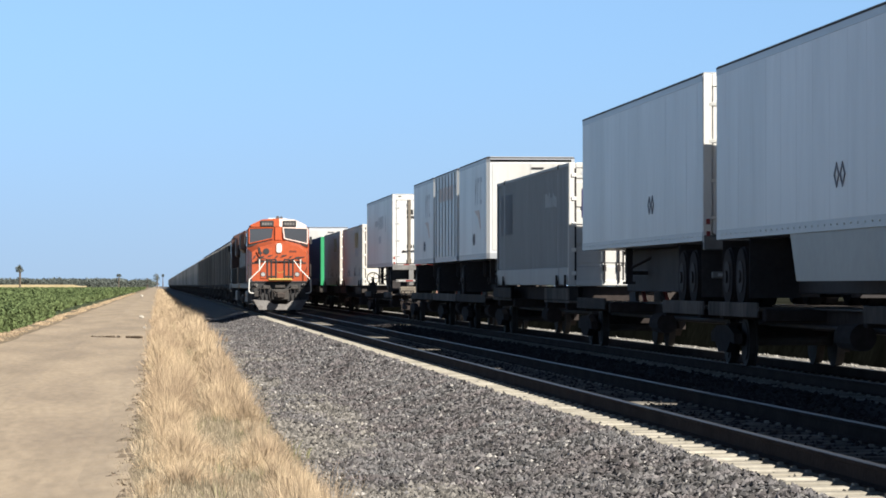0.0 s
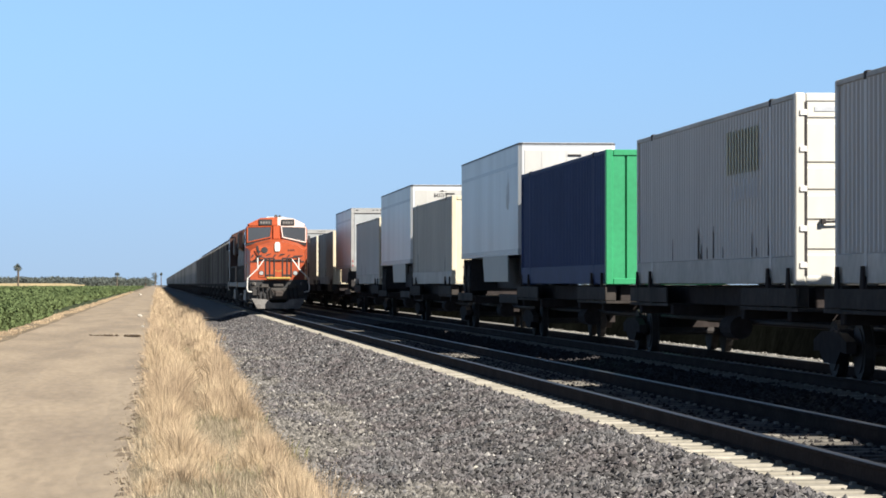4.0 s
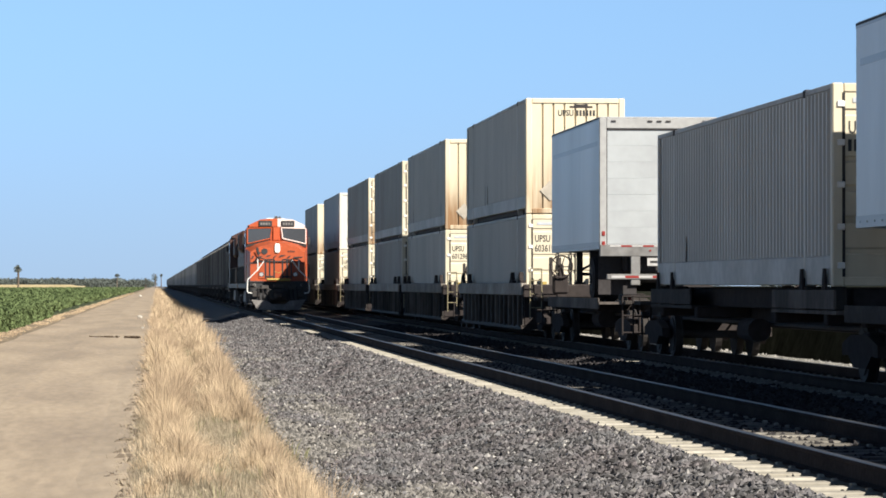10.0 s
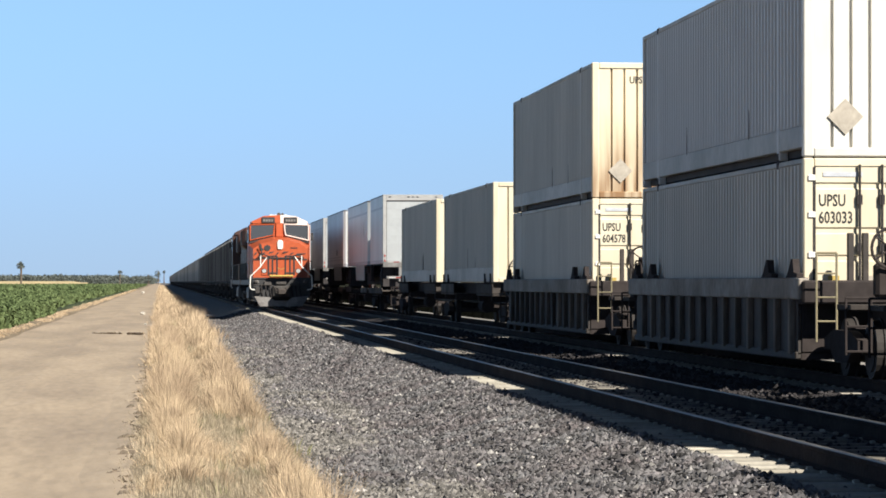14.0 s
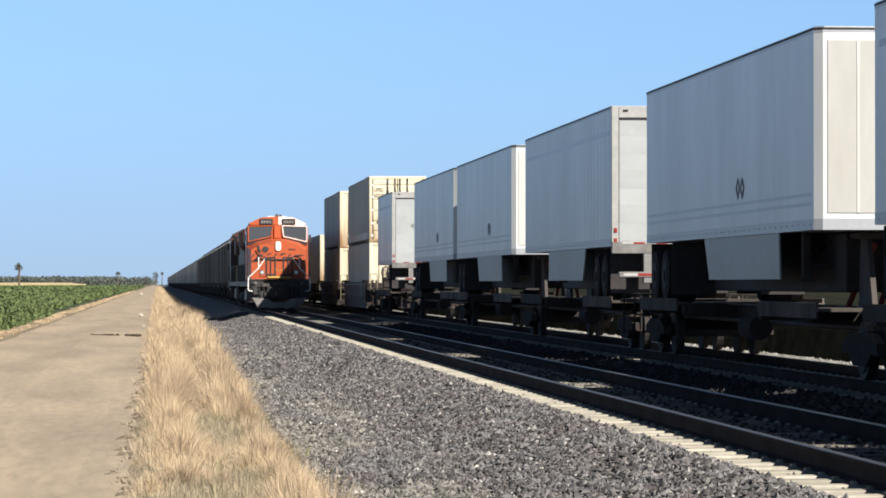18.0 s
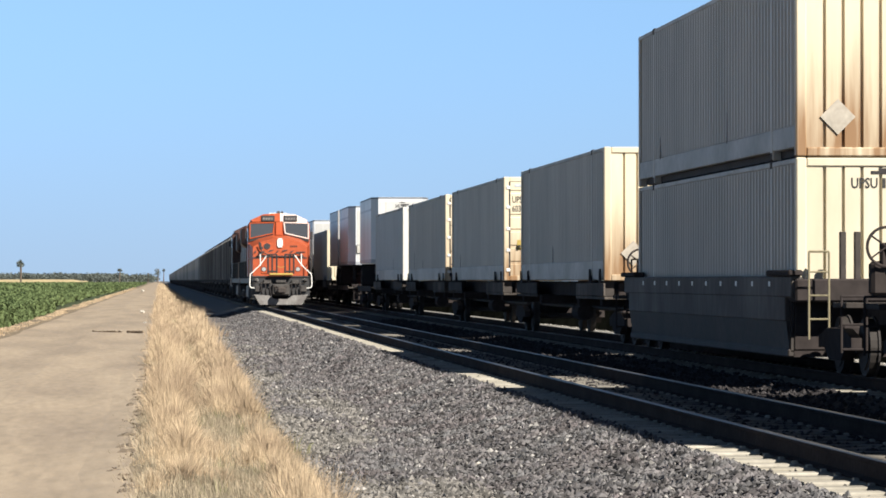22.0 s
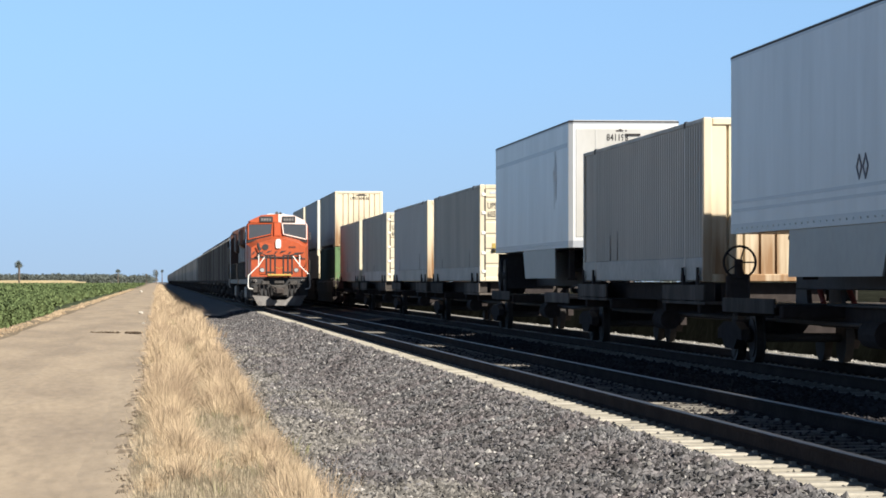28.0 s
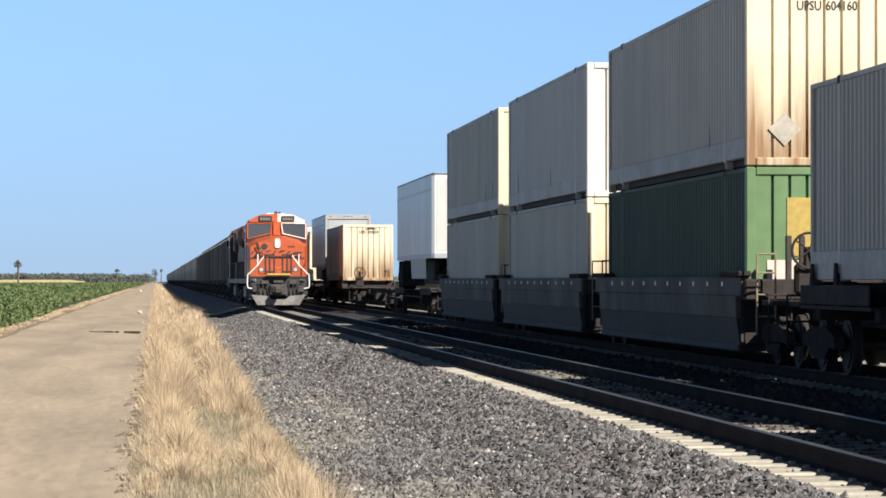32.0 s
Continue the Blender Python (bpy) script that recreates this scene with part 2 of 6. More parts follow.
BEIGE = (0.485, 0.458, 0.40)
M = {
    "soil": material("field_soil", (0.21, 0.165, 0.11), 0.95, vary=0.3, big=0.06, fine=2.5, bump=0.6, bump_scale=6),
    "road": material("dirt_road", (0.315, 0.255, 0.187), 0.95, vary=0.2, big=0.55, fine=7, bump=0.5, bump_scale=11,
                     second=(0.232, 0.187, 0.140), stretch=(1.1, 0.16, 1), contrast=(0.38, 0.66)),
    "verge": material("dry_verge", (0.19, 0.15, 0.10), 0.95, vary=0.3, big=0.7, fine=9, bump=0.8, bump_scale=14),
    # near-black bed: shade in the gaps between stones is put into this colour
    "gravel": material("gap_shade_gravel", (0.020, 0.019, 0.018), 0.9, vary=0.5, big=0.35, fine=22, bump=1.0, bump_scale=34,
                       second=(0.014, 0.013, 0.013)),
    # gravel and stones between the rails: the train's shade is put into the colour
    "shaded_gravel": material("shade_dark_gravel", (0.044, 0.040, 0.042), 0.95, vary=0.4, big=0.35, fine=22, bump=0.5, bump_scale=34, spec=0.15),
    "shaded_stone": material("shade_dark_stone", (0.044, 0.041, 0.043), 0.95, vary=0.25, big=2, fine=30, island=0.4, spec=0.15),
    "skirt": material("skirt_grey", (0.245, 0.26, 0.25), 0.45, vary=0.1, big=0.8, fine=5),
    "stone": material("ballast_stone", (0.090, 0.089, 0.092), 0.8, vary=0.25, big=1.1, fine=30, island=0.85, bump=0.3, second=(0.082, 0.072, 0.074)),
    "stone_bed": material("settled_ballast", (0.125, 0.123, 0.124), 0.9, vary=0.4, big=0.5, fine=14, bump=0.3, bump_scale=20, second=(0.095, 0.092, 0.092)),
    "toe_stone": material("dusty_toe_stone", (0.155, 0.145, 0.132), 0.85, vary=0.25, big=1.5, fine=30, island=0.7, second=(0.10, 0.095, 0.09)),
    "concrete": material("tie_concrete", (0.36, 0.335, 0.285), 0.9, vary=0.2, big=1.4, fine=14, bump=0.3, lone=0.14,
                         second=(0.24, 0.22, 0.18)),
    # tie middles darker than the tie ends, to paint in the shade there
    "tie_shaded": material("shade_dark_tie", (0.20, 0.185, 0.16), 0.9, vary=0.3, big=1.4, fine=9, bump=0.3, lone=0.2, second=(0.085, 0.078, 0.068)),
    "rail": material("rail_steel", (0.044, 0.033, 0.030), 0.95, 0.0, spec=0.08, vary=0.4, big=1.2, fine=16, bump=0.2),
    "railhead": material("polished_rail", (0.20, 0.195, 0.19), 0.45, 1.0, vary=0.1),
    "grass": material("dry_grass", (0.485, 0.378, 0.255), 0.8, vary=0.25, big=0.8, fine=2.2, island=0.42,
                      second=(0.29, 0.218, 0.15), spec=0.2, contrast=(0.42, 0.62)),
    "dead_weed": material("dead_weed", (0.33, 0.275, 0.20), 0.85, vary=0.3, big=0.8, fine=3, island=0.55, spec=0.2, second=(0.19, 0.165, 0.115)),
    "green_grass": material("green_weed", (0.20, 0.20, 0.10), 0.8, vary=0.3, island=0.3, spec=0.2),
    "crop": material("crop_leaf", (0.105, 0.138, 0.058), 0.75, vary=0.35, big=0.35, fine=2, island=0.35, spec=0.1, second=(0.070, 0.098, 0.042)),
    "crop_bed": material("crop_bed", (0.05, 0.075, 0.033), 0.9, vary=0.4, big=0.5, fine=3.5, bump=1.0, bump_scale=3),
    # near-black on purpose: darkness seen under the cars is put into this colour
    "dark_backing": material("dark_backing", (0.024, 0.026, 0.020), 1.0, spec=0.0, vary=0.5, big=0.6, fine=4, bump=1.0, bump_scale=4),
    "stubble": material("stubble_field", (0.42, 0.34, 0.19), 0.95, vary=0.15, big=0.02, fine=0.4),
    # greyed leaf colour: the haze of distance is painted in
    "grove": material("hazy_grove_leaf", (0.105, 0.122, 0.112), 0.9, vary=0.3, big=0.05, fine=0.6, island=0.3, spec=0.1),
    "bark": material("bark", (0.13, 0.10, 0.075), 0.95, vary=0.3, bump=0.5),
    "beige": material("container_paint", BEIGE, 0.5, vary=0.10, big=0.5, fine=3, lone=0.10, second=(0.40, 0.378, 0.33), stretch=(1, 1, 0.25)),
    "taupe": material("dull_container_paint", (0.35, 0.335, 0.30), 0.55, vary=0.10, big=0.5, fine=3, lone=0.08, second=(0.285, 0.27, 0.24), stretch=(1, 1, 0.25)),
    # end paints lighter than the side walls: sunlight is put into their colour
    "beige_end": material("sunlit_end_paint", (0.60, 0.545, 0.42), 0.5, vary=0.08, big=0.9, fine=5, lone=0.05, second=(0.52, 0.46, 0.34), stretch=(1, 1, 0.3)),
    "pale_end": material("sunlit_pale_end_paint", (0.58, 0.565, 0.52), 0.5, vary=0.08, big=0.9, fine=5, lone=0.05, stretch=(1, 1, 0.3)),
    "pale": material("pale_grey_container_paint", (0.53, 0.53, 0.515), 0.5, vary=0.08, big=0.5, fine=3, lone=0.05, stretch=(1, 1, 0.25)),
    "rail_grey": material("container_rail", (0.44, 0.43, 0.40), 0.55, vary=0.2, big=0.6, fine=5, lone=0.12, second=(0.31, 0.30, 0.27)),
    "slate": material("slate_container_paint", (0.23, 0.24, 0.25), 0.5, vary=0.1, big=0.5, fine=3, stretch=(1, 1, 0.3)),
    "blue": material("blue_container_paint", (0.035, 0.062, 0.17), 0.65, vary=0.12, big=0.5, fine=3, spec=0.15),
    "green": material("green_container_paint", (0.11, 0.19, 0.085), 0.5, vary=0.15, big=0.6, fine=4),
    "mint": material("green_door_paint", (0.03, 0.28, 0.12), 0.45, vary=0.12),
    "white": material("trailer_white", (0.62, 0.64, 0.655), 0.36, vary=0.06, big=0.5, fine=3, lone=0.05, second=(0.49, 0.505, 0.515), stretch=(1, 1, 0.25)),
    "door_white": material("trailer_door_white", (0.60, 0.60, 0.595), 0.45, vary=0.06, big=0.9, fine=6, second=(0.53, 0.525, 0.50), stretch=(1, 1, 0.35)),
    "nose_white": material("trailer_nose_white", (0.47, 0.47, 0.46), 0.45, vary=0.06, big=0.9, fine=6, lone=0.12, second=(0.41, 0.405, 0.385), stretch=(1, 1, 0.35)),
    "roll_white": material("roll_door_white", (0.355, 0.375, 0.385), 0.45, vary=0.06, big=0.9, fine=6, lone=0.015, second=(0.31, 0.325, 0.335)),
    "bumper_grey": material("bumper_grey", (0.19, 0.188, 0.185), 0.6, vary=0.25, big=1.5, fine=8, second=(0.12, 0.115, 0.11)),
    "tape_white": material("worn_white_tape", (0.42, 0.41, 0.40), 0.5, vary=0.15, big=3),
    "frame_grey": material("door_frame_grey", (0.34, 0.34, 0.335), 0.5, vary=0.15, big=1.5, fine=8),
    "pale_gravel": material("dusty_gravel", (0.24, 0.23, 0.21), 0.9, vary=0.35, big=0.5, fine=20, bump=1.0, bump_scale=34),
    "dusty_stone": material("dusty_stone", (0.27, 0.26, 0.24), 0.85, vary=0.25, big=3, island=0.6),
    "pale_chip": material("pale_chip", (0.26, 0.25, 0.24), 0.8, vary=0.2, big=4, island=0.6),
    "band": material("trailer_band_grey", (0.33, 0.35, 0.38), 0.35, vary=0.08),
    "alu": material("bare_aluminium", (0.62, 0.62, 0.60), 0.4, 0.6, vary=0.12, big=1.5, fine=9),
    "dark": material("dark_trim", (0.040, 0.036, 0.037), 0.75, spec=0.25, vary=0.3, big=1.5),
    "black": material("car_black", (0.032, 0.0275, 0.028), 0.95, spec=0.12, vary=0.3, big=1.0, fine=7, second=(0.042, 0.035, 0.033)),
    "car_brown": material("car_brown", (0.042, 0.032, 0.028), 0.75, vary=0.35, big=1.2, fine=8, second=(0.028, 0.024, 0.021)),
    "car_grey": material("car_grey", (0.052, 0.045, 0.041), 0.85, spec=0.15, vary=0.35, big=0.9, fine=7, second=(0.034, 0.030, 0.028)),
    "side_plate": material("side_plate_paint", (0.115, 0.10, 0.088), 0.85, spec=0.15, vary=0.4, big=0.8, fine=6, second=(0.045, 0.039, 0.035), stretch=(1, 1, 0.4), lone=0.35),
    # ribs darker than the chord above: shade low on the well is painted in
    "well_dark": material("well_rib_shaded", (0.13, 0.108, 0.088), 0.8, vary=0.4, big=0.9, fine=6, second=(0.05, 0.042, 0.036), stretch=(1, 1, 0.35), lone=0.4, spec=0.2),
    "well_grey": material("well_paint", (0.115, 0.104, 0.094), 0.75, vary=0.35, big=0.8, fine=6, second=(0.07, 0.06, 0.053), stretch=(1, 1, 0.35), spec=0.25),
    "rod_cover": material("rod_cover", (0.17, 0.145, 0.115), 0.6, vary=0.25, big=1.5, fine=8),
    "ladder_yellow": material("faded_yellow_ladder", (0.23, 0.20, 0.125), 0.6, vary=0.25, big=2),
    "hitch_brown": material("hitch_brown", (0.25, 0.125, 0.09), 0.7, vary=0.25, big=2),
    # near-white orange: sun glare on the cab's right side is painted in
    "paled": material("sun_glare_orange", (0.80, 0.66, 0.60), 0.5, vary=0.12, big=1.5),
    "chord": material("chord_grey", (0.31, 0.285, 0.25), 0.8, vary=0.3, big=0.7, fine=6, lone=0.3, second=(0.19, 0.165, 0.14), spec=0.25),
    "teal": material("slate_green_paint", (0.085, 0.12, 0.098), 0.7, vary=0.15, big=0.5, fine=3, stretch=(1, 1, 0.3), spec=0.15),
    "red_rail": material("hitch_red", (0.30, 0.045, 0.025), 0.6, vary=0.25),
    "tyre": material("tyre_rubber", (0.032, 0.029, 0.030), 0.9, spec=0.15, vary=0.2),
    "wheel": material("wheel_steel", (0.030, 0.026, 0.025), 0.8, 0.0, vary=0.3),
    "tread": material("wheel_tread", (0.034, 0.030, 0.028), 0.7, 0.0, vary=0.2, spec=0.2),
    "orange": material("locomotive_orange", (0.41, 0.080, 0.024), 0.45, vary=0.15, big=0.8, fine=5, second=(0.33, 0.064, 0.022)),
    # orange taken down to maroon: the shade on the engine's side is painted in
    "hood_dark": material("hood_shade_maroon", (0.058, 0.026, 0.020), 0.5, vary=0.25),
    "loco_black": material("locomotive_black", (0.03, 0.03, 0.032), 0.55, vary=0.25),
    "loco_white": material("handrail_white", (0.75, 0.74, 0.70), 0.5, vary=0.08),
    "plow": material("plow_grey", (0.22, 0.212, 0.205), 0.7, vary=0.25, big=2, second=(0.14, 0.13, 0.125), spec=0.2),
    "yellow": material("safety_yellow", (0.62, 0.42, 0.05), 0.5, vary=0.12),
    "amber": material("worn_yellow", (0.40, 0.29, 0.07), 0.6, vary=0.2),
    "loco_grey": material("locomotive_grey", (0.06, 0.054, 0.05), 0.7, vary=0.4, big=2, second=(0.028, 0.025, 0.024)),
    # base lightened: glare on the panes is put into the glass colour
    "glass": material("windshield_glass", (0.055, 0.06, 0.066), 0.12, vary=0.1, spec=0.9),
    "hopper": material("hopper_grey", (0.21, 0.205, 0.195), 0.7, vary=0.25, big=0.7, fine=4, lone=0.5, second=(0.11, 0.105, 0.098), stretch=(1, 0.6, 0.2)),
    # near-black underparts: the shade below the hoppers is put into the colour
    "hopper_low": material("hopper_shaded_underside", (0.036, 0.033, 0.034), 0.9, vary=0.3, big=0.8, fine=5, spec=0.15),
    "sign_purple": material("purple_panel", (0.04, 0.02, 0.14), 0.5, vary=0.06),
    "faint": material("faded_lettering", (0.45, 0.475, 0.515), 0.5, vary=0.15),
    "smudge": material("dirt_smear", (0.53, 0.545, 0.555), 0.5, vary=0.15, big=2),
    "faint_orange": material("faded_orange_band", (0.62, 0.50, 0.45), 0.5, vary=0.1),
    "faint_yellow": material("faded_yellow_mark", (0.42, 0.38, 0.18), 0.5, vary=0.15),
    "faint_blue": material("dark_blue_panel", (0.10, 0.105, 0.15), 0.5, vary=0.1),
    "ink": material("black_lettering", (0.02, 0.02, 0.02), 0.6, vary=0.1),
    "red": material("red_reflector", (0.26, 0.035, 0.03), 0.3, vary=0.1),
    # rust streaks over the same sun-lightened end tone
    "beige_rust": rusty_paint("stained_sunlit_end_paint", (0.64, 0.56, 0.41)),
    "scuff": material("door_scuff", (0.255, 0.27, 0.275), 0.6, vary=0.3, big=4),
    "placard": material("grey_placard", (0.40, 0.36, 0.30), 0.6, vary=0.2, big=4),
    "clod": material("crumbled_soil", (0.17, 0.135, 0.10), 0.95, vary=0.35, big=3, fine=20, bump=0.8, bump_scale=25),
    "debris": material("dark_debris", (0.085, 0.06, 0.04), 0.95, vary=0.3),
    "bright_stone": material("pale_stone", (0.46, 0.43, 0.38), 0.8, vary=0.15, big=4),
}


# ---- mesh helpers ----
class Geo:
    """A mesh in the making: corners, faces, and the slot of each face."""

    def __init__(self):
        self.v, self.f, self.s = [], [], []

    def add(self, verts, faces, slot=0):
        k = len(self.v)
        self.v += [tuple(p) for p in verts]
        self.f += [tuple(i + k for i in q) for q in faces]
        self.s += [slot] * len(faces)
        return self

    def box(self, x0, x1, y0, y1, z0, z1, b=0.0, slot=0):
        """A box, its edges chamfered by b."""
        if b <= 0:
            v = [(x, y, z) for x in (x0, x1) for y in (y0, y1) for z in (z0, z1)]
            return self.add(v, [(0, 1, 3, 2), (4, 6, 7, 5), (0, 4, 5, 1), (2, 3, 7, 6), (0, 2, 6, 4), (1, 5, 7, 3)], slot)
        b = min(b, (x1 - x0) * 0.45, (y1 - y0) * 0.45, (z1 - z0) * 0.45)
        v, at = [], {}
        for i in (0, 1):
            for j in (0, 1):
                for k in (0, 1):
                    p, inw = (x0, x1)[i], (1 - 2 * i) * b
                    q, jnw = (y0, y1)[j], (1 - 2 * j) * b
                    r, knw = (z0, z1)[k], (1 - 2 * k) * b
                    for ax, c in enumerate(((p, q + jnw, r + knw), (p + inw, q, r + knw), (p + inw, q + jnw, r))):
                        at[i, j, k, ax] = len(v)
                        v.append(c)
        f = []
        for i in (0, 1):
            f.append([at[i, 0, 0, 0], at[i, 1, 0, 0], at[i, 1, 1, 0], at[i, 0, 1, 0]][::1 if i else -1])
            f.append([at[0, i, 0, 1], at[1, i, 0, 1], at[1, i, 1, 1], at[0, i, 1, 1]][::-1 if i else 1])
            f.append([at[0, 0, i, 2], at[1, 0, i, 2], at[1, 1, i, 2], at[0, 1, i, 2]][::1 if i else -1])
            for j in (0, 1):
                w = 1 if (i == j) else -1
                f.append([at[i, j, 0, 0], at[i, j, 0, 1], at[i, j, 1, 1], at[i, j, 1, 0]][::w])
                f.append([at[i, 0, j, 0], at[i, 1, j, 0], at[i, 1, j, 2], at[i, 0, j, 2]][::w])
                f.append([at[0, i, j, 1], at[0, i, j, 2], at[1, i, j, 2], at[1, i, j, 1]][::w])
                for k in (0, 1):
                    f.append([at[i, j, k, 0], at[i, j, k, 1], at[i, j, k, 2]][::-1 if (i + j + k) % 2 == 0 else 1])
        return self.add(v, f, slot)

    def prism(self, outline, axis, a, b, slot=0):
        """An outline in the two other axes, drawn out along axis from a to b."""
        n = len(outline)

        def place(p, h):
            return {"x": (h, p[0], p[1]), "y": (p[0], h, p[1]), "z": (p[0], p[1], h)}[axis]
        v = [place(p, a) for p in outline] + [place(p, b) for p in outline]
        f = [(i, (i + 1) % n, n + (i + 1) % n, n + i) for i in range(n)] + [tuple(range(n))[::-1], tuple(range(n, 2 * n))]
        return self.add(v, f, slot)

    def disc(self, x, y, z, axis, r, h, n=16, slot=0, r2=None):
        """A round body about the axis, centred at (x, y, z), h long."""
        v = []
        for side, rad in ((-0.5, r), (0.5, r if r2 is None else r2)):
            for i in range(n):
                c, s = rad * math.cos(2 * math.pi * i / n), rad * math.sin(2 * math.pi * i / n)
                v.append({"x": (x + side * h, y + c, z + s), "y": (x + c, y + side * h, z + s), "z": (x + c, y + s, z + side * h)}[axis])
        f = [(i, (i + 1) % n, n + (i + 1) % n, n + i) for i in range(n)] + [tuple(range(n))[::-1], tuple(range(n, 2 * n))]
        return self.add(v, f, slot)

    def rod(self, p, q, r, n=6, slot=0):
        p, q = Vector(p), Vector(q)
        d = (q - p).normalized()
        a = d.orthogonal().normalized()
        b = d.cross(a)
        v = [c + r * (math.cos(2 * math.pi * i / n) * a + math.sin(2 * math.pi * i / n) * b) for c in (p, q) for i in range(n)]
        f = [(i, (i + 1) % n, n + (i + 1) % n, n + i) for i in range(n)] + [tuple(range(n))[::-1], tuple(range(n, 2 * n))]
        return self.add(v, f, slot)

    def path(self, points, r, n=6):
        for p, q in zip(points, points[1:]):
            self.rod(p, q, r, n)
        return self

    def mesh(self, name, mats):
        me = bpy.data.meshes.new(name)
        me.from_pydata(self.v, [], self.f)
        for m in mats:
            me.materials.append(m)
        if len(mats) > 1:
            me.polygons.foreach_set("material_index", self.s)
        bm = bmesh.new()
        bm.from_mesh(me)
        bmesh.ops.recalc_face_normals(bm, faces=bm.faces)
        bm.to_mesh(me)
        bm.free()
        return me


STORE = {}


def part(name, geo, mat, parent=None, label="", key=None):
    """One mesh object under a thing or a part; with a key, alike pieces share their mesh."""
    mats = mat if isinstance(mat, (list, tuple)) else [mat]
    k = (key, name, tuple(m.name for m in mats)) if key else None
    me = STORE.get(k)
    if me is None:
        g = geo() if callable(geo) else geo
        me = g.mesh(name, mats)
        if k:
            STORE[k] = me
    ob = new(name, me)
    if parent is not None:
        ob.parent = parent
    return tagged(ob, label)


def shifted(ob, x=0, y=0, z=0, rz=0):
    ob.matrix_basis = pose(x, y, z, 0, 0, rz)
    return ob


def writing(text, size, parent, x, y, z, mat="ink", narrow=1.0):
    """Characters of the built-in font, upright, that face towards -y; x is their left end, z their foot."""
    k = ("text", text, size)
    if k not in STORE:
        cu = bpy.data.curves.new("characters", "FONT")
        cu.body, cu.size, cu.extrude, cu.resolution_u, cu.offset = text, size, 0.002, 2, size * 0.02
        holder = bpy.data.objects.new("characters", cu)
        STORE[k] = bpy.data.meshes.new_from_object(holder)
        bpy.data.objects.remove(holder)
        STORE[k].materials.clear()
        STORE[k].materials.append(M[mat])
    ob = new("lettering", STORE[k])
    ob.parent = parent
    ob.matrix_basis = pose(x, y, z, 90, 0, 0) @ Matrix.Diagonal((narrow, 1, 1, 1))
    return ob


def point_cloud(name, verts, faces, mat, **tags):
    """A mesh from number arrays, for what nobody could count."""
    me = bpy.data.meshes.new(name)
    me.from_pydata(verts.tolist() if hasattr(verts, "tolist") else verts, [], faces.tolist() if hasattr(faces, "tolist") else faces)
    me.materials.append(mat)
    return tagged(new(name, me), **tags)

# ---- ground, tracks and ballast ----
rng = np.random.default_rng(7)
NEAR, FAR = 6.27, 10.85       # the two track centres
TIE_TOP = -0.19


def build_ground():
    xs = [-3500, -900, -300, -90, -30, -6.6, -6.0, -5.3, -4.5, -3.6, -2.6, -1.6, -0.8, -0.25, 0.4, 1.1, 1.9, 3.2, 14.5, 18, 60, 300, 3500]
    zs = [-0.62, -0.62, -0.62, -0.62, -0.62, -0.62, -0.60, -0.60, -0.64, -0.645, -0.60, -0.635, -0.64, -0.61, -0.58, -0.60, -0.64, -0.72, -0.95, -0.75, -0.7, -0.7, -0.7]
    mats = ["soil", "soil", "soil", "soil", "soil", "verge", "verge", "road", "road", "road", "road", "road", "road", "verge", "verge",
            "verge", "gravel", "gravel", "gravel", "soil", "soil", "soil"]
    names = sorted(set(mats))
    ys = [-90.0]
    while ys[-1] < 4900:
        ys.append(ys[-1] + max(1.2, abs(ys[-1]) * 0.05))
    g = Geo()
    n = len(xs)
    verts = []
    for y in ys:
        for x, z in zip(xs, zs):
            inner = -6.5 < x < 3
            verts.append((x + (0.16 * noise.noise((x, y * 0.35, 0)) if inner else 0), y, z + (0.03 * noise.noise((x * 2, y * 0.6, 5)) if inner else 0)))
    g.add(verts, [])
    for j in range(len(ys) - 1):
        for i in range(n - 1):
            g.f.append((j * n + i, j * n + i + 1, (j + 1) * n + i + 1, (j + 1) * n + i))
            g.s.append(names.index(mats[i]))
    ob = part("ground", g, [M[k] for k in names])
    tagged(ob, "flat farmland with a pale dirt road and dry verges", "ground", kind="structure")


BALLAST = [(1.55, -0.72), (1.75, -0.615), (3.3, -0.60), (4.70, -0.232), (4.90, -0.215), (5.04, -0.235), (5.62, -0.24), (5.80, -0.212), (6.9, -0.208), (7.57, -0.20), (8.2, -0.27), (8.9, -0.27), (9.55, -0.20),
           (12.15, -0.20), (12.4, -0.205), (13.75, -0.20), (15.2, -0.62), (15.5, -1.0)]


def ballast_height(x):
    return np.interp(x, [p[0] for p in BALLAST], [p[1] for p in BALLAST])


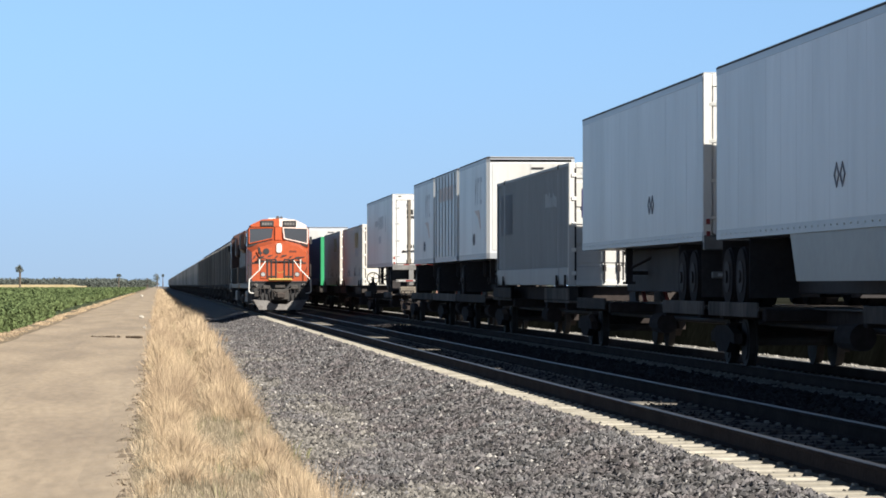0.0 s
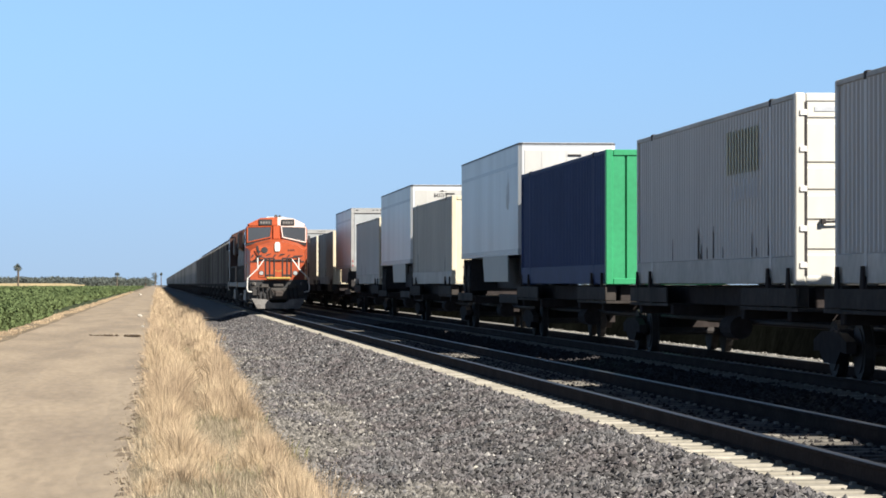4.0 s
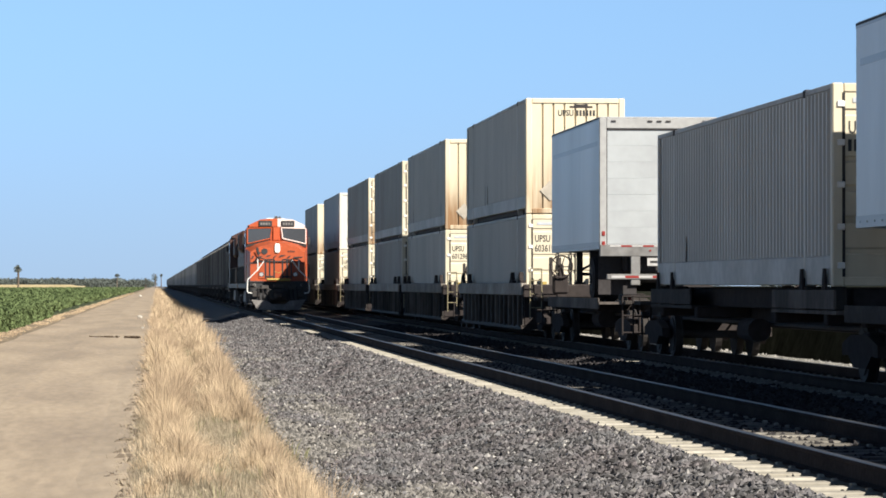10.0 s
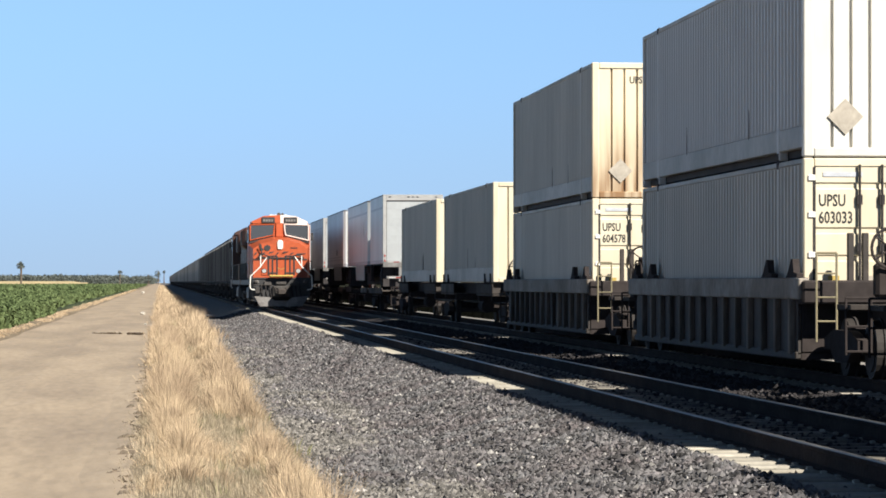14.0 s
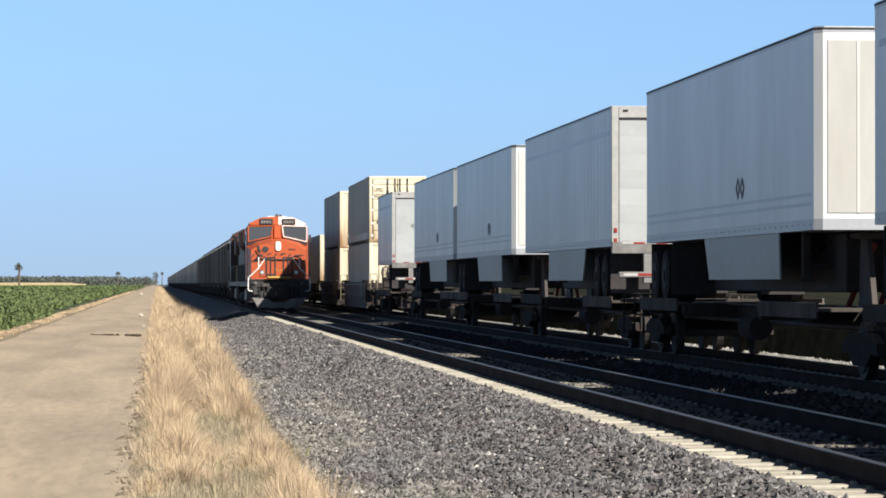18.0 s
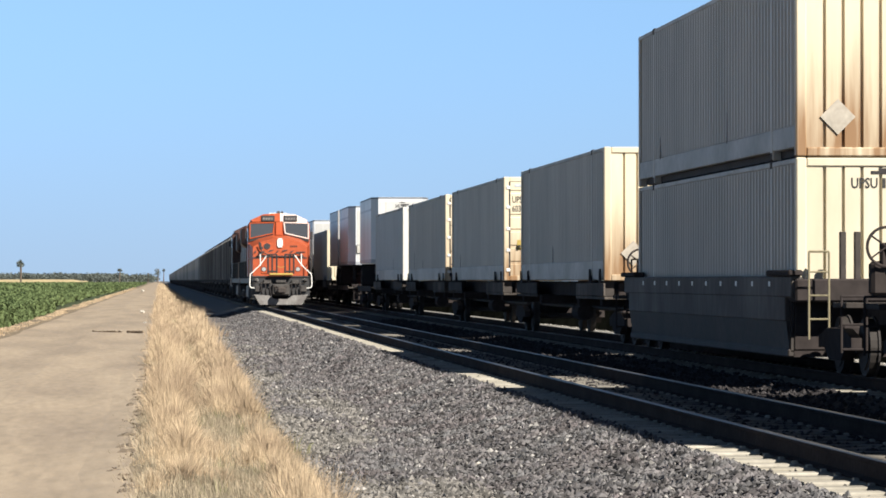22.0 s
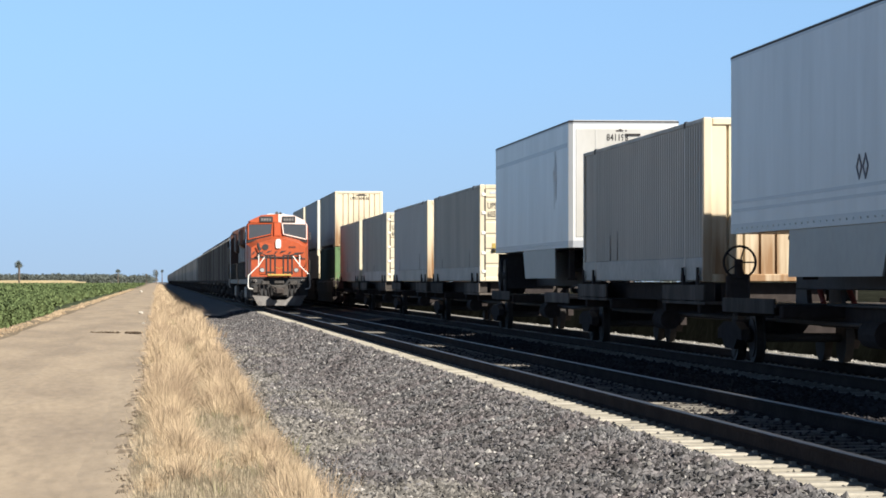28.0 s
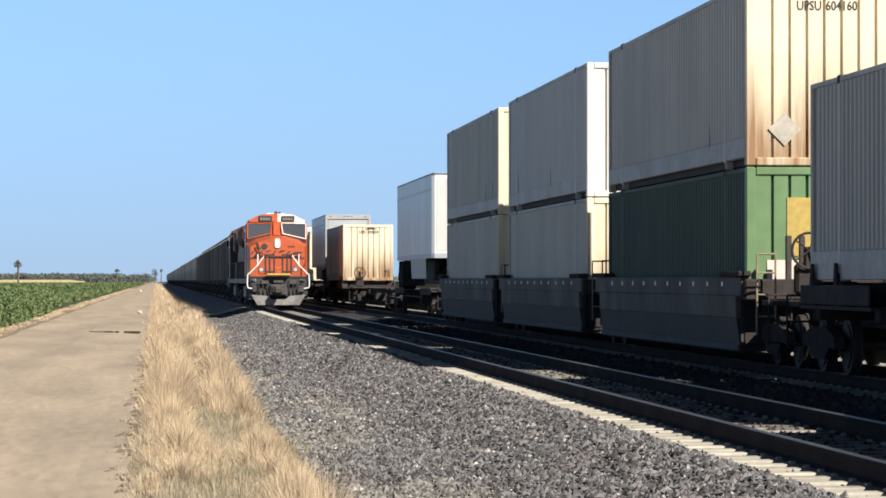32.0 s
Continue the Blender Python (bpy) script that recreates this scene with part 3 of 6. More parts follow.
def build_ballast():
    g = Geo()
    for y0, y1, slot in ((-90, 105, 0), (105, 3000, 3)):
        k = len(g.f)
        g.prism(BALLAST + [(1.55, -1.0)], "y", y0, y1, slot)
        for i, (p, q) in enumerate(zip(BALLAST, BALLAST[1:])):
            if p[0] > 5.03:                           # stone darkened as shade between the rails, dusty stone beyond
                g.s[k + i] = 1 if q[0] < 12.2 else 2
    bed = part("ballast_bed", g, [M["gravel"], M["shaded_gravel"], M["pale_gravel"], M["stone_bed"]])
    tagged(bed, "grey crushed-rock ballast bed under both tracks", "ballast", kind="structure")
    xs, ys, rs = [], [], []
    for (x0, x1, y0, y1, count, r0, r1) in ((1.6, 5.02, 20, 42, 36000, 0.017, 0.044), (1.6, 5.02, 42, 66, 26000, 0.022, 0.048),
                                           (1.7, 4.95, 66, 120, 24000, 0.036, 0.068), (5.1, 7.5, 20, 90, 8000, 0.022, 0.04),
                                           (7.5, 9.6, 28, 130, 9000, 0.03, 0.05), (1.75, 4.9, 120, 180, 9000, 0.025, 0.045), (12.2, 13.75, 26, 120, 6000, 0.018, 0.035),
                                           (0.7, 1.8, 22, 60, 2600, 0.012, 0.035), (1.6, 5.0, -14, 20, 9000, 0.03, 0.06)):
        xs.append(rng.uniform(x0, x1, count))
        ys.append(rng.uniform(y0, y1, count))
        rs.append(r0 + (r1 - r0) * rng.random(count) ** 2)
    x, y, r = (np.concatenate(a) for a in (xs, ys, rs))
    z = np.maximum(ballast_height(x), -0.62) + r * rng.uniform(-0.2, 0.55, len(x))
    n = len(x)
    base = np.array([(1, 0, 0), (-1, 0, 0), (0, 1, 0), (0, -1, 0), (0, 0, 0.8), (0, 0, -0.8)], float)
    jag = base[None] * rng.uniform(0.6, 1.35, (n, 6, 1)) + rng.normal(0, 0.22, (n, 6, 3))
    turn = rng.uniform(0, 2 * math.pi, n)
    c, s = np.cos(turn)[:, None], np.sin(turn)[:, None]
    jx, jy = jag[:, :, 0] * c - jag[:, :, 1] * s, jag[:, :, 0] * s + jag[:, :, 1] * c
    v = np.stack([jx, jy, jag[:, :, 2]], 2) * r[:, None, None] + np.stack([x, y, z], 1)[:, None]
    tri = np.array([(0, 2, 4), (2, 1, 4), (1, 3, 4), (3, 0, 4), (2, 0, 5), (1, 2, 5), (3, 1, 5), (0, 3, 5)])
    pick = rng.random(n)
    toe = np.array([noise.noise((a * 0.9, b * 0.16, 21)) for a, b in zip(x, y)]) + rng.normal(0, 0.12, n) - (x - 1.75) * 0.5 + 0.32
    for zone_key, name, mat, text in ((False, "ballast_stones", M["stone"], "loose grey crushed stones on the ballast shoulder"),
                                  (None, "pale_stones", M["dusty_stone"], "pale dusty stones beyond the far track"),
                                  (4, "toe_stones", M["toe_stone"], "pale dusty stones along the foot of the ballast"),
                                  (3, "pale_chips", M["pale_chip"], "scattered pale chips among the ballast stones"),
                                  (True, "track_stones", M["shaded_stone"], "crushed stones between the rails, darkened as shade")):
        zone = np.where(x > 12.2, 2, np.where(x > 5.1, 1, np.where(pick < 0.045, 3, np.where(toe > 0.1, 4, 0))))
        chosen = zone == {False: 0, True: 1, None: 2, 3: 3, 4: 4}[zone_key]
        k = int(chosen.sum())
        f = (tri[None] + 6 * np.arange(k)[:, None, None]).reshape(-1, 3)
        point_cloud(name, v[chosen].reshape(-1, 3), f, mat, label=text, category="gravel", kind="stuff")


def rail_geo(length=(-90, 3000)):
    half = [(0.076, -0.186), (0.076, -0.172), (0.012, -0.155), (0.009, -0.05), (0.036, -0.038), (0.037, -0.008), (0.028, 0.0)]
    outline = half + [(-x, z) for x, z in half[::-1]]
    g = Geo().prism(outline, "y", *length)
    for i, q in enumerate(g.f):
        if all(g.v[k][2] > -0.009 for k in q) and len(q) == 4:
            g.s[i] = 1
    return g


def tie_geo():
    g, outline = Geo(), [(-0.14, -0.2), (0.14, -0.2), (0.115, -0.012), (0.10, 0.0), (-0.10, 0.0), (-0.115, -0.012)]
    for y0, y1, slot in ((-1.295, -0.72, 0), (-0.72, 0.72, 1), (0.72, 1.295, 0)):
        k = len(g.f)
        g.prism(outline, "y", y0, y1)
        g.s[k:] = [slot] * (len(g.f) - k)             # middle darkened: shade between the rails is in the colour
    g.v = [(b, a, c) for a, b, c in g.v]
    for side in (-0.7525, 0.7525):
        for k in (-0.115, 0.115):
            g.box(side + k - 0.025, side + k + 0.025, -0.04, 0.04, -0.005, 0.025, 0.008)
    return g


def build_track(name, centre, singles):
    track = new(name)
    track.matrix_basis = pose(centre, 0, 0)
    tagged(track, "straight railway track with steel rails on concrete ties", "railway track", group="the two tracks", kind="structure")
    for side in (-0.7525, 0.7525):
        shifted(part("rail", rail_geo, [M["rail"], M["railhead"]], track, key="rail"), side)
    y, k = 20.0, 0
    rest = Geo()
    for j in range(1, 100):
        rest.box(-1.295, 1.295, 20 - j * 0.61 - 0.12, 20 - j * 0.61 + 0.12, TIE_TOP - 0.2, TIE_TOP, 0.01)
    while y < 900:
        if k < singles:
            shifted(part("tie", tie_geo, [M["concrete"], M["tie_shaded"]], track, key="tie"), rng.normal(0, 0.008), y + rng.normal(0, 0.012), TIE_TOP, rng.normal(0, 0.35))
        elif y < 300:
            t = tie_geo()
            k0 = len(rest.s)
            rest.add([(a, b + y, c + TIE_TOP) for a, b, c in t.v], t.f)
            rest.s[k0:] = t.s
        else:
            rest.box(-1.295, 1.295, y - 0.12, y + 0.12, TIE_TOP - 0.2, TIE_TOP)
        y, k = y + 0.61, k + 1
    tagged(part("far_ties", rest, [M["concrete"], M["tie_shaded"]], track), kind="stuff")


# ---- plants ----
def blade_arrays(x, y, z, h, w, lean, turn):
    n = len(x)
    face = rng.uniform(-0.9, 0.9, n)
    dx, dy = np.cos(turn) * lean * h, np.sin(turn) * lean * h
    wx, wy = np.cos(face) * w / 2, np.sin(face) * w / 2
    v = np.empty((n, 5, 3))
    v[:, 0] = np.stack([x - wx, y - wy, z], 1)
    v[:, 1] = np.stack([x + wx, y + wy, z], 1)
    v[:, 2] = np.stack([x + dx * 0.35 - wx * 0.8, y + dy * 0.35 - wy * 0.8, z + h * 0.55], 1)
    v[:, 3] = np.stack([x + dx * 0.35 + wx * 0.8, y + dy * 0.35 + wy * 0.8, z + h * 0.55], 1)
    v[:, 4] = np.stack([x + dx, y + dy, z + h * (1 - 0.35 * lean)], 1)
    f = (np.array([(0, 1, 2), (1, 3, 2), (2, 3, 4)])[None] + 5 * np.arange(n)[:, None, None]).reshape(-1, 3)
    return v.reshape(-1, 3), f


def scatter_tufts(y0, y1, tufts, blades, x0, x1, h0, h1, w, spread, bare=-0.35):
    """Tufts whose blades spread outward from their middle, in drifts with bare places between."""
    cy = y0 + (y1 - y0) * rng.random(tufts)
    cx = x0 + (x1 - x0) * rng.random(tufts)
    thick = np.array([noise.noise((a * 1.5, b * 0.13, 3)) + 0.6 * noise.noise((a * 2.8, b * 0.5, 8)) for a, b in zip(cx, cy)])
    thick = 1.25 * thick + np.where((cx > 0.42) & (cx < 0.92), -0.30, 0.16)        # the strip is thin along its middle
    keep = thick > bare
    cx, cy, thick = cx[keep], cy[keep], thick[keep]
    tall = (h0 + (h1 - h0) * rng.random(len(cx)) ** 1.2) * (np.clip(0.50 + 1.3 * thick, 0.25, 1.35) if bare > -5 else 1.0)
    k = np.repeat(np.arange(len(cx)), blades)
    ang = rng.uniform(0, 2 * math.pi, len(k))
    out = np.abs(rng.normal(0, spread, len(k)))
    x, y = cx[k] + np.cos(ang) * out, cy[k] + np.sin(ang) * out
    h = tall[k] * rng.uniform(0.45, 1.1, len(k)) * np.clip(1.1 - 0.25 * out / spread, 0.4, 1)
    lean = np.clip(0.10 + 0.40 * out / spread + rng.normal(0, 0.12, len(k)), 0.02, 1.1)
    foot = np.interp(x, (-6.6, -6.0, -0.8, -0.25, 0.4, 1.1, 1.9), (-0.62, -0.60, -0.64, -0.61, -0.58, -0.60, -0.64)) - 0.025
    return blade_arrays(x, y, foot, h, w, lean, ang + rng.normal(0, 0.6, len(k)))


def build_plants():
    parts = [scatter_tufts(-14, 22, 220, 60, -0.1, 1.62, 0.2, 0.5, 0.009, 0.15, -0.12),
             scatter_tufts(22, 60, 340, 300, -0.06, 1.30, 0.30, 0.62, 0.0045, 0.12, 0.06),
             scatter_tufts(22, 60, 420, 30, -0.16, 1.42, 0.10, 0.28, 0.0045, 0.10, -0.35),
             scatter_tufts(60, 110, 480, 150, -0.08, 1.5, 0.32, 0.68, 0.0075, 0.15, 0.02),
             scatter_tufts(60, 110, 420, 20, -0.16, 1.6, 0.12, 0.32, 0.008, 0.14, -0.3),
             scatter_tufts(110, 220, 1100, 44, -0.15, 1.95, 0.32, 0.72, 0.015, 0.2, -0.10),
             scatter_tufts(220, 450, 1500, 11, -0.2, 2.1, 0.3, 0.6, 0.035, 0.25),
             scatter_tufts(450, 1500, 1600, 8, -0.3, 2.0, 0.3, 0.6, 0.09, 0.4)]
    off, vs, fs = 0, [], []
    for v, f in parts:
        vs.append(v), fs.append(f + off)
        off += len(v)
    point_cloud("dry_grass", np.concatenate(vs), np.concatenate(fs), M["grass"], label="tall sun-bleached dry grass between road and ballast", category="grass", kind="stuff")
    v1, f1 = scatter_tufts(22, 60, 3800, 10, -0.20, 1.45, 0.06, 0.25, 0.006, 0.13, -9)
    v3, f3 = scatter_tufts(22, 60, 900, 24, -0.20, 1.38, 0.10, 0.30, 0.005, 0.2, -9)
    v1, f1 = np.concatenate([v1, v3]), np.concatenate([f1, f3 + len(v1)])
    v2, f2 = scatter_tufts(60, 120, 1700, 7, -0.2, 1.9, 0.07, 0.22, 0.010, 0.14, -9)
    point_cloud("dead_weeds", np.concatenate([v1, v2]), np.concatenate([f1, f2 + len(v1)]), M["dead_weed"], label="low brown dead weeds under the tall grass", category="weeds", kind="stuff")
    v, f = scatter_tufts(26, 150, 120, 22, 0.5, 1.55, 0.10, 0.34, 0.008, 0.14, -9)
    point_cloud("green_weeds", v, f, M["green_grass"], label="a few green weeds among the dry grass", category="weeds", kind="stuff")
    v, f = scatter_tufts(95, 800, 4600, 14, -6.7, -5.6, 0.04, 0.17, 0.022, 0.16, -0.25)
    point_cloud("field_edge_grass", v, f, M["grass"], label="short dry grass along the edge of the field", category="grass", kind="stuff")


def build_crop():
    g = Geo()
    ys = np.concatenate([np.arange(70, 340, 2.5), np.arange(340, 1560, 20)])
    xs = [-7.0, -7.6, -9, -12, -18, -30, -60, -160, -400]
    nx = len(xs) + 1
    v = []
    for y in ys:
        v.append((-6.75 + 0.2 * noise.noise((0, y * 0.3, 0)), y, -0.63))
        for x in xs:
            v.append((x + 0.2 * noise.noise((x, y * 0.3, 1)), y, 0.12 + 0.16 * noise.noise((x * 0.8, y * 0.5, 2))))
    f = [(j * nx + i, j * nx + i + 1, (j + 1) * nx + i + 1, (j + 1) * nx + i) for j in range(len(ys) - 1) for i in range(nx - 1)]
    g.add(v, f)
    field = part("crop_field", g, M["crop_bed"])
    tagged(field, "dense green row crop beside the dirt road", "crop", kind="stuff")
    vs, fs, off = [], [], 0
    for (y0, y1, x0, x1, count, size) in ((112, 200, -12, -6.5, 16000, 0.10), (112, 200, -7.1, -6.35, 12000, 0.10), (200, 420, -24, -6.4, 22000, 0.17),
                                         (420, 785, -70, -6.4, 16000, 0.3), (785, 1550, -160, -6.4, 12000, 0.5)):
        y = y0 + (y1 - y0) * rng.random(count) ** 1.4
        x = x1 + (x0 - x1) * rng.random(count) ** (1.6 if x0 < -8 else 1)
        clump = np.array([noise.noise((a * 0.9, b * 0.45, 7)) for a, b in zip(x, y)])
        top = 0.20 + 0.22 * clump
        z = top - (rng.random(count) ** (2.2 if x0 < -8 else 0.8)) * (0.35 if x0 < -8 else 0.75)
        c = np.stack([x, y, z], 1)
        d1 = rng.normal(0, 1, (count, 3))
        d1 /= np.linalg.norm(d1, axis=1)[:, None]
        d2 = np.cross(d1, rng.normal(0, 1, (count, 3)))
        d2 /= np.linalg.norm(d2, axis=1)[:, None]
        s = (size * rng.uniform(0.6, 1.3, count))[:, None]
        q = np.stack([c - d1 * s, c + d2 * s * 0.6, c + d1 * s, c - d2 * s * 0.6], 1).reshape(-1, 3)
        vs.append(q)
        fs.append((np.arange(count)[:, None] * 4 + np.arange(4)[None]) + off)
        off += len(q)
    point_cloud("crop_leaves", np.concatenate(vs), np.concatenate(fs), M["crop"], label="green crop leaves in dense rows", category="crop", kind="stuff")


def build_grain_stand():
    """A low stand of ripe grain behind the green crop, with a ragged top."""
    g, n, rows = Geo(), 90, ((1575, -0.7), (1585, 1.35), (1900, 1.6), (2250, 1.75), (2260, -0.7))
    for y, z in rows:
        for k in range(n + 1):
            x = y * (-0.0222 - 0.0022 * k)
            g.v.append((x + 2 * noise.noise((k * 0.7, y, 3)), y, z + (0.22 * noise.noise((k * 1.3, y * 0.2, 1)) - (0.9 if k < 2 else 0) if z > 0 else 0)))
    for j in range(len(rows) - 1):
        for k in range(n):
            a = j * (n + 1) + k
            g.f.append((a, a + 1, a + n + 2, a + n + 1))
            g.s.append(0)
    tagged(part("grain_stand", g, M["stubble"]), "pale ripe grain behind the green crop", "crop", kind="stuff")


def build_right_field():
    """An added near-black field beyond the tracks that keeps gaps under cars dark."""
    g = Geo()
    ys = np.concatenate([np.arange(20, 340, 3), np.arange(340, 2400, 20)])
    xs = [16.6, 17.6, 19.5, 24, 40, 90, 300, 1200]
    nx = len(xs) + 1
    v = []
    for y in ys:
        v.append((16.2 + 0.3 * noise.noise((9, y * 0.3, 0)), y, -0.8))
        for x in xs:
            v.append((x + 0.3 * noise.noise((x, y * 0.3, 4)), y, 0.55 + 0.22 * noise.noise((x * 0.7, y * 0.4, 6))))
    g.add(v, [(j * nx + i, j * nx + i + 1, (j + 1) * nx + i + 1, (j + 1) * nx + i) for j in range(len(ys) - 1) for i in range(nx - 1)])
    tagged(part("vine_field", g, M["dark_backing"]), "added low near-black field beyond the far track", "crop", kind="stuff")


def leaf_clump(centres, radii, count, size):
    k = np.repeat(np.arange(len(centres)), count)
    n = len(k)
    d = rng.normal(0, 1, (n, 3))
    d *= (rng.random(n) ** 0.4 / np.linalg.norm(d, axis=1))[:, None]
    c = np.array(centres)[k] + d * np.array(radii)[k]
    v = (c[:, None] + rng.normal(0, 1, (n, 3, 3)) * size).reshape(-1, 3)
    return v, np.arange(n * 3).reshape(-1, 3)


def build_far_trees():
    centres, radii = [], []
    for k in range(330):
        y = rng.uniform(2500, 2950)
        x = y * rng.uniform(-0.056, -0.0025)
        h = rng.uniform(3.3, 4.0) * (1 - 0.25 * max(0.0, 1 + x / y / 0.012))
        centres.append((x, y, -0.6 + h))
        radii.append((rng.uniform(4, 8), 4, h))
    v, f = leaf_clump(centres, radii, 90, 0.6)
    point_cloud("distant_grove", v, f, M["grove"], label="low dark orchard along the horizon", category="trees", kind="stuff")
    centres, radii = [], []
    for k in range(200):
        y = rng.uniform(1500, 2600)
        x = y * rng.uniform(0.012, 0.35)
        h = rng.uniform(1.8, 3.0)
        centres.append((x, y, -0.7 + h)), radii.append((rng.uniform(5, 12), 4, h))
    v, f = leaf_clump(centres, radii, 50, 0.7)
    point_cloud("distant_grove", v, f, M["grove"], label="low dark orchard beyond the tracks", category="trees", kind="stuff")
    # single trees that stand above the grove
    for (x, y, h, spread, label) in ((-60.5, 1420, 10.9, 1.25, "lone tall palm with a round crown above the grove"),
                                    (-28.6, 2300, 10.5, 1.2, "slender tall tree above the grove"),
                                    (-1.5, 2250, 10.4, 2.6, "broad distant tree beside the road"),
                                    (-8.5, 2300, 7.8, 2.4, "broad distant tree beside the road"),
                                    (2.5, 2300, 10.0, 0.8, "slender distant tree beside the track")):
        tree = new("distant_tree")
        tree.matrix_basis = pose(x, y, -0.65)
        tagged(tree, label, "tree", group="distant trees")
        part("trunk", Geo().disc(0, 0, h * 0.45, "z", 0.4, h * 0.9, 8, r2=0.45 if spread > 1.2 else 0.2), M["bark"], tree)
        tops = [(0, 0, h - spread)] + [(rng.normal(0, spread * 0.4), rng.normal(0, spread * 0.4), h - spread * rng.uniform(0.8, 1.9)) for _ in range(5)]
        v, f = leaf_clump(tops, [(spread * 0.75,) * 3] * 6, 45, 0.3)
        crown = point_cloud("crown", v, f, M["grove"])
        crown.parent = tree


def build_road_bits():
    for (x, y, length, label) in ((-2.05, 124.5, 1.1, "low ridge of dark dry debris across the dirt road"), (-0.95, 124.0, 0.6, "low ridge of dark dry debris across the dirt road")):
        v, f = [], []
        n = 160
        px = x + rng.uniform(-length / 2, length / 2, n)
        pts, faces = leaf_clump([(a, y + rng.normal(0, 0.12), -0.61) for a in px], [(0.05, 0.1, 0.035)] * n, 3, 0.025)
        point_cloud("debris_ridge", pts, faces, M["debris"], label=label, category="debris")
    for (x, y, r, label) in ((-1.08, 197, 0.15, "pale stone at the edge of the road"), (-0.7, 150, 0.07, "small pale stone at the edge of the road"), (-3.0, 560, 0.3, "pale stone far down the road"),
                             (2.9, 71, 0.035, "white pebble on the ballast"), (3.35, 34, 0.04, "white pebble on the ballast"), (3.0, 55, 0.035, "white pebble on the ballast")):
        g = Geo()
        bm = bmesh.new()
        bmesh.ops.create_icosphere(bm, subdivisions=2, radius=r)
        for p in bm.verts:
            p.co *= 1 + 0.35 * noise.noise(p.co * (2.0 / r) + Vector((x, y, 0)))
            p.co.z *= 0.7
        g.add([p.co for p in bm.verts], [[p.index for p in q.verts] for q in bm.faces])
        bm.free()
        z = float(max(ballast_height(x), -0.62)) if x > 1.6 else -0.62
        st = part("stone", g, M["bright_stone"])
        st.matrix_basis = pose(x, y, z + r * 0.45)
        tagged(st, label, "stone")
    # low crumbled ridges of soil that reach out from the grass into the road
    g, nx, ny = Geo(), 10, 5
    for k in range(34):
        y0 = 26.5 + 2.6 * k + rng.normal(0, 1.1)
        wide, deep_, tall = rng.uniform(0.14, 0.36), rng.uniform(0.10, 0.26), rng.uniform(0.035, 0.085)
        x0 = -0.24 - wide * 0.5 + rng.normal(0, 0.07)
        verts = []
        for j in range(ny + 1):
            for i in range(nx + 1):
                u, w = i / nx * 2 - 1, j / ny * 2 - 1
                lump = 0.6 + 0.8 * noise.noise((x0 + i * 0.9, y0 + j * 0.9, k))
                verts.append((x0 + u * wide * 0.5, y0 + w * deep_ * 0.5 + 0.12 * u * noise.noise((k, 5, 5)), -0.65 + 0.02 + tall * max(0.0, 1 - u * u) ** 0.5 * max(0.0, 1 - w * w) ** 0.5 * lump))
        g.add(verts, [(j * (nx + 1) + i, j * (nx + 1) + i + 1, (j + 1) * (nx + 1) + i + 1, (j + 1) * (nx + 1) + i) for j in range(ny) for i in range(nx)])
    tagged(part("soil_ridges", g, M["clod"]), "crumbled dark soil ridges along the road edge", "soil", kind="stuff")
    # ragged clods where the road meets the grass
    n = 150
    y = 26 + 120 * rng.random(n) ** 1.3
    x = -0.30 + rng.normal(0, 0.06, n)
    v, f = leaf_clump(np.stack([x, y, np.full(n, -0.62)], 1), [(0.10, 0.14, 0.025)] * n, 6, 0.022)
    point_cloud("road_edge_litter", v, f, M["debris"], label="dark dry litter along the road edge", category="litter", kind="stuff")



# ---- intermodal train on the far track ----
RIDES = []        # (start, end, kind) of each load along the train
MOVERS = []       # (thing, place along the train, height)
BOX = 16.15       # length of a long container


def corrugated(x, out, z0, z1, length, pitch=0.27, deep=0.036):
    """A corrugated wall along y; out: +1 or -1, the side it faces."""
    g, line = Geo(), []
    n = int((length - 0.5) / pitch)
    y = (length - n * pitch) / 2
    line.append((0.12, 0))
    for _ in range(n):
        line += [(y, 0), (y + pitch * 0.18, deep), (y + pitch * 0.5, deep), (y + pitch * 0.68, 0)]
        y += pitch
    line.append((length - 0.12, 0))
    m = len(line)
    v = [(x + out * (d - deep - 0.012), a, z) for z in (z0, z1) for a, d in line]
    v += [(x - out * 0.1, line[0][0], z) for z in (z0, z1)] + [(x - out * 0.1, line[-1][0], z) for z in (z0, z1)]
    f = [(i, i + 1, m + i + 1, m + i) for i in range(m - 1)]
    f += [(2 * m, 0, m, 2 * m + 1), (m - 1, 2 * m + 2, 2 * m + 3, 2 * m - 1), (2 * m, 2 * m + 2, 2 * m + 3, 2 * m + 1)]
    return g.add(v, f)


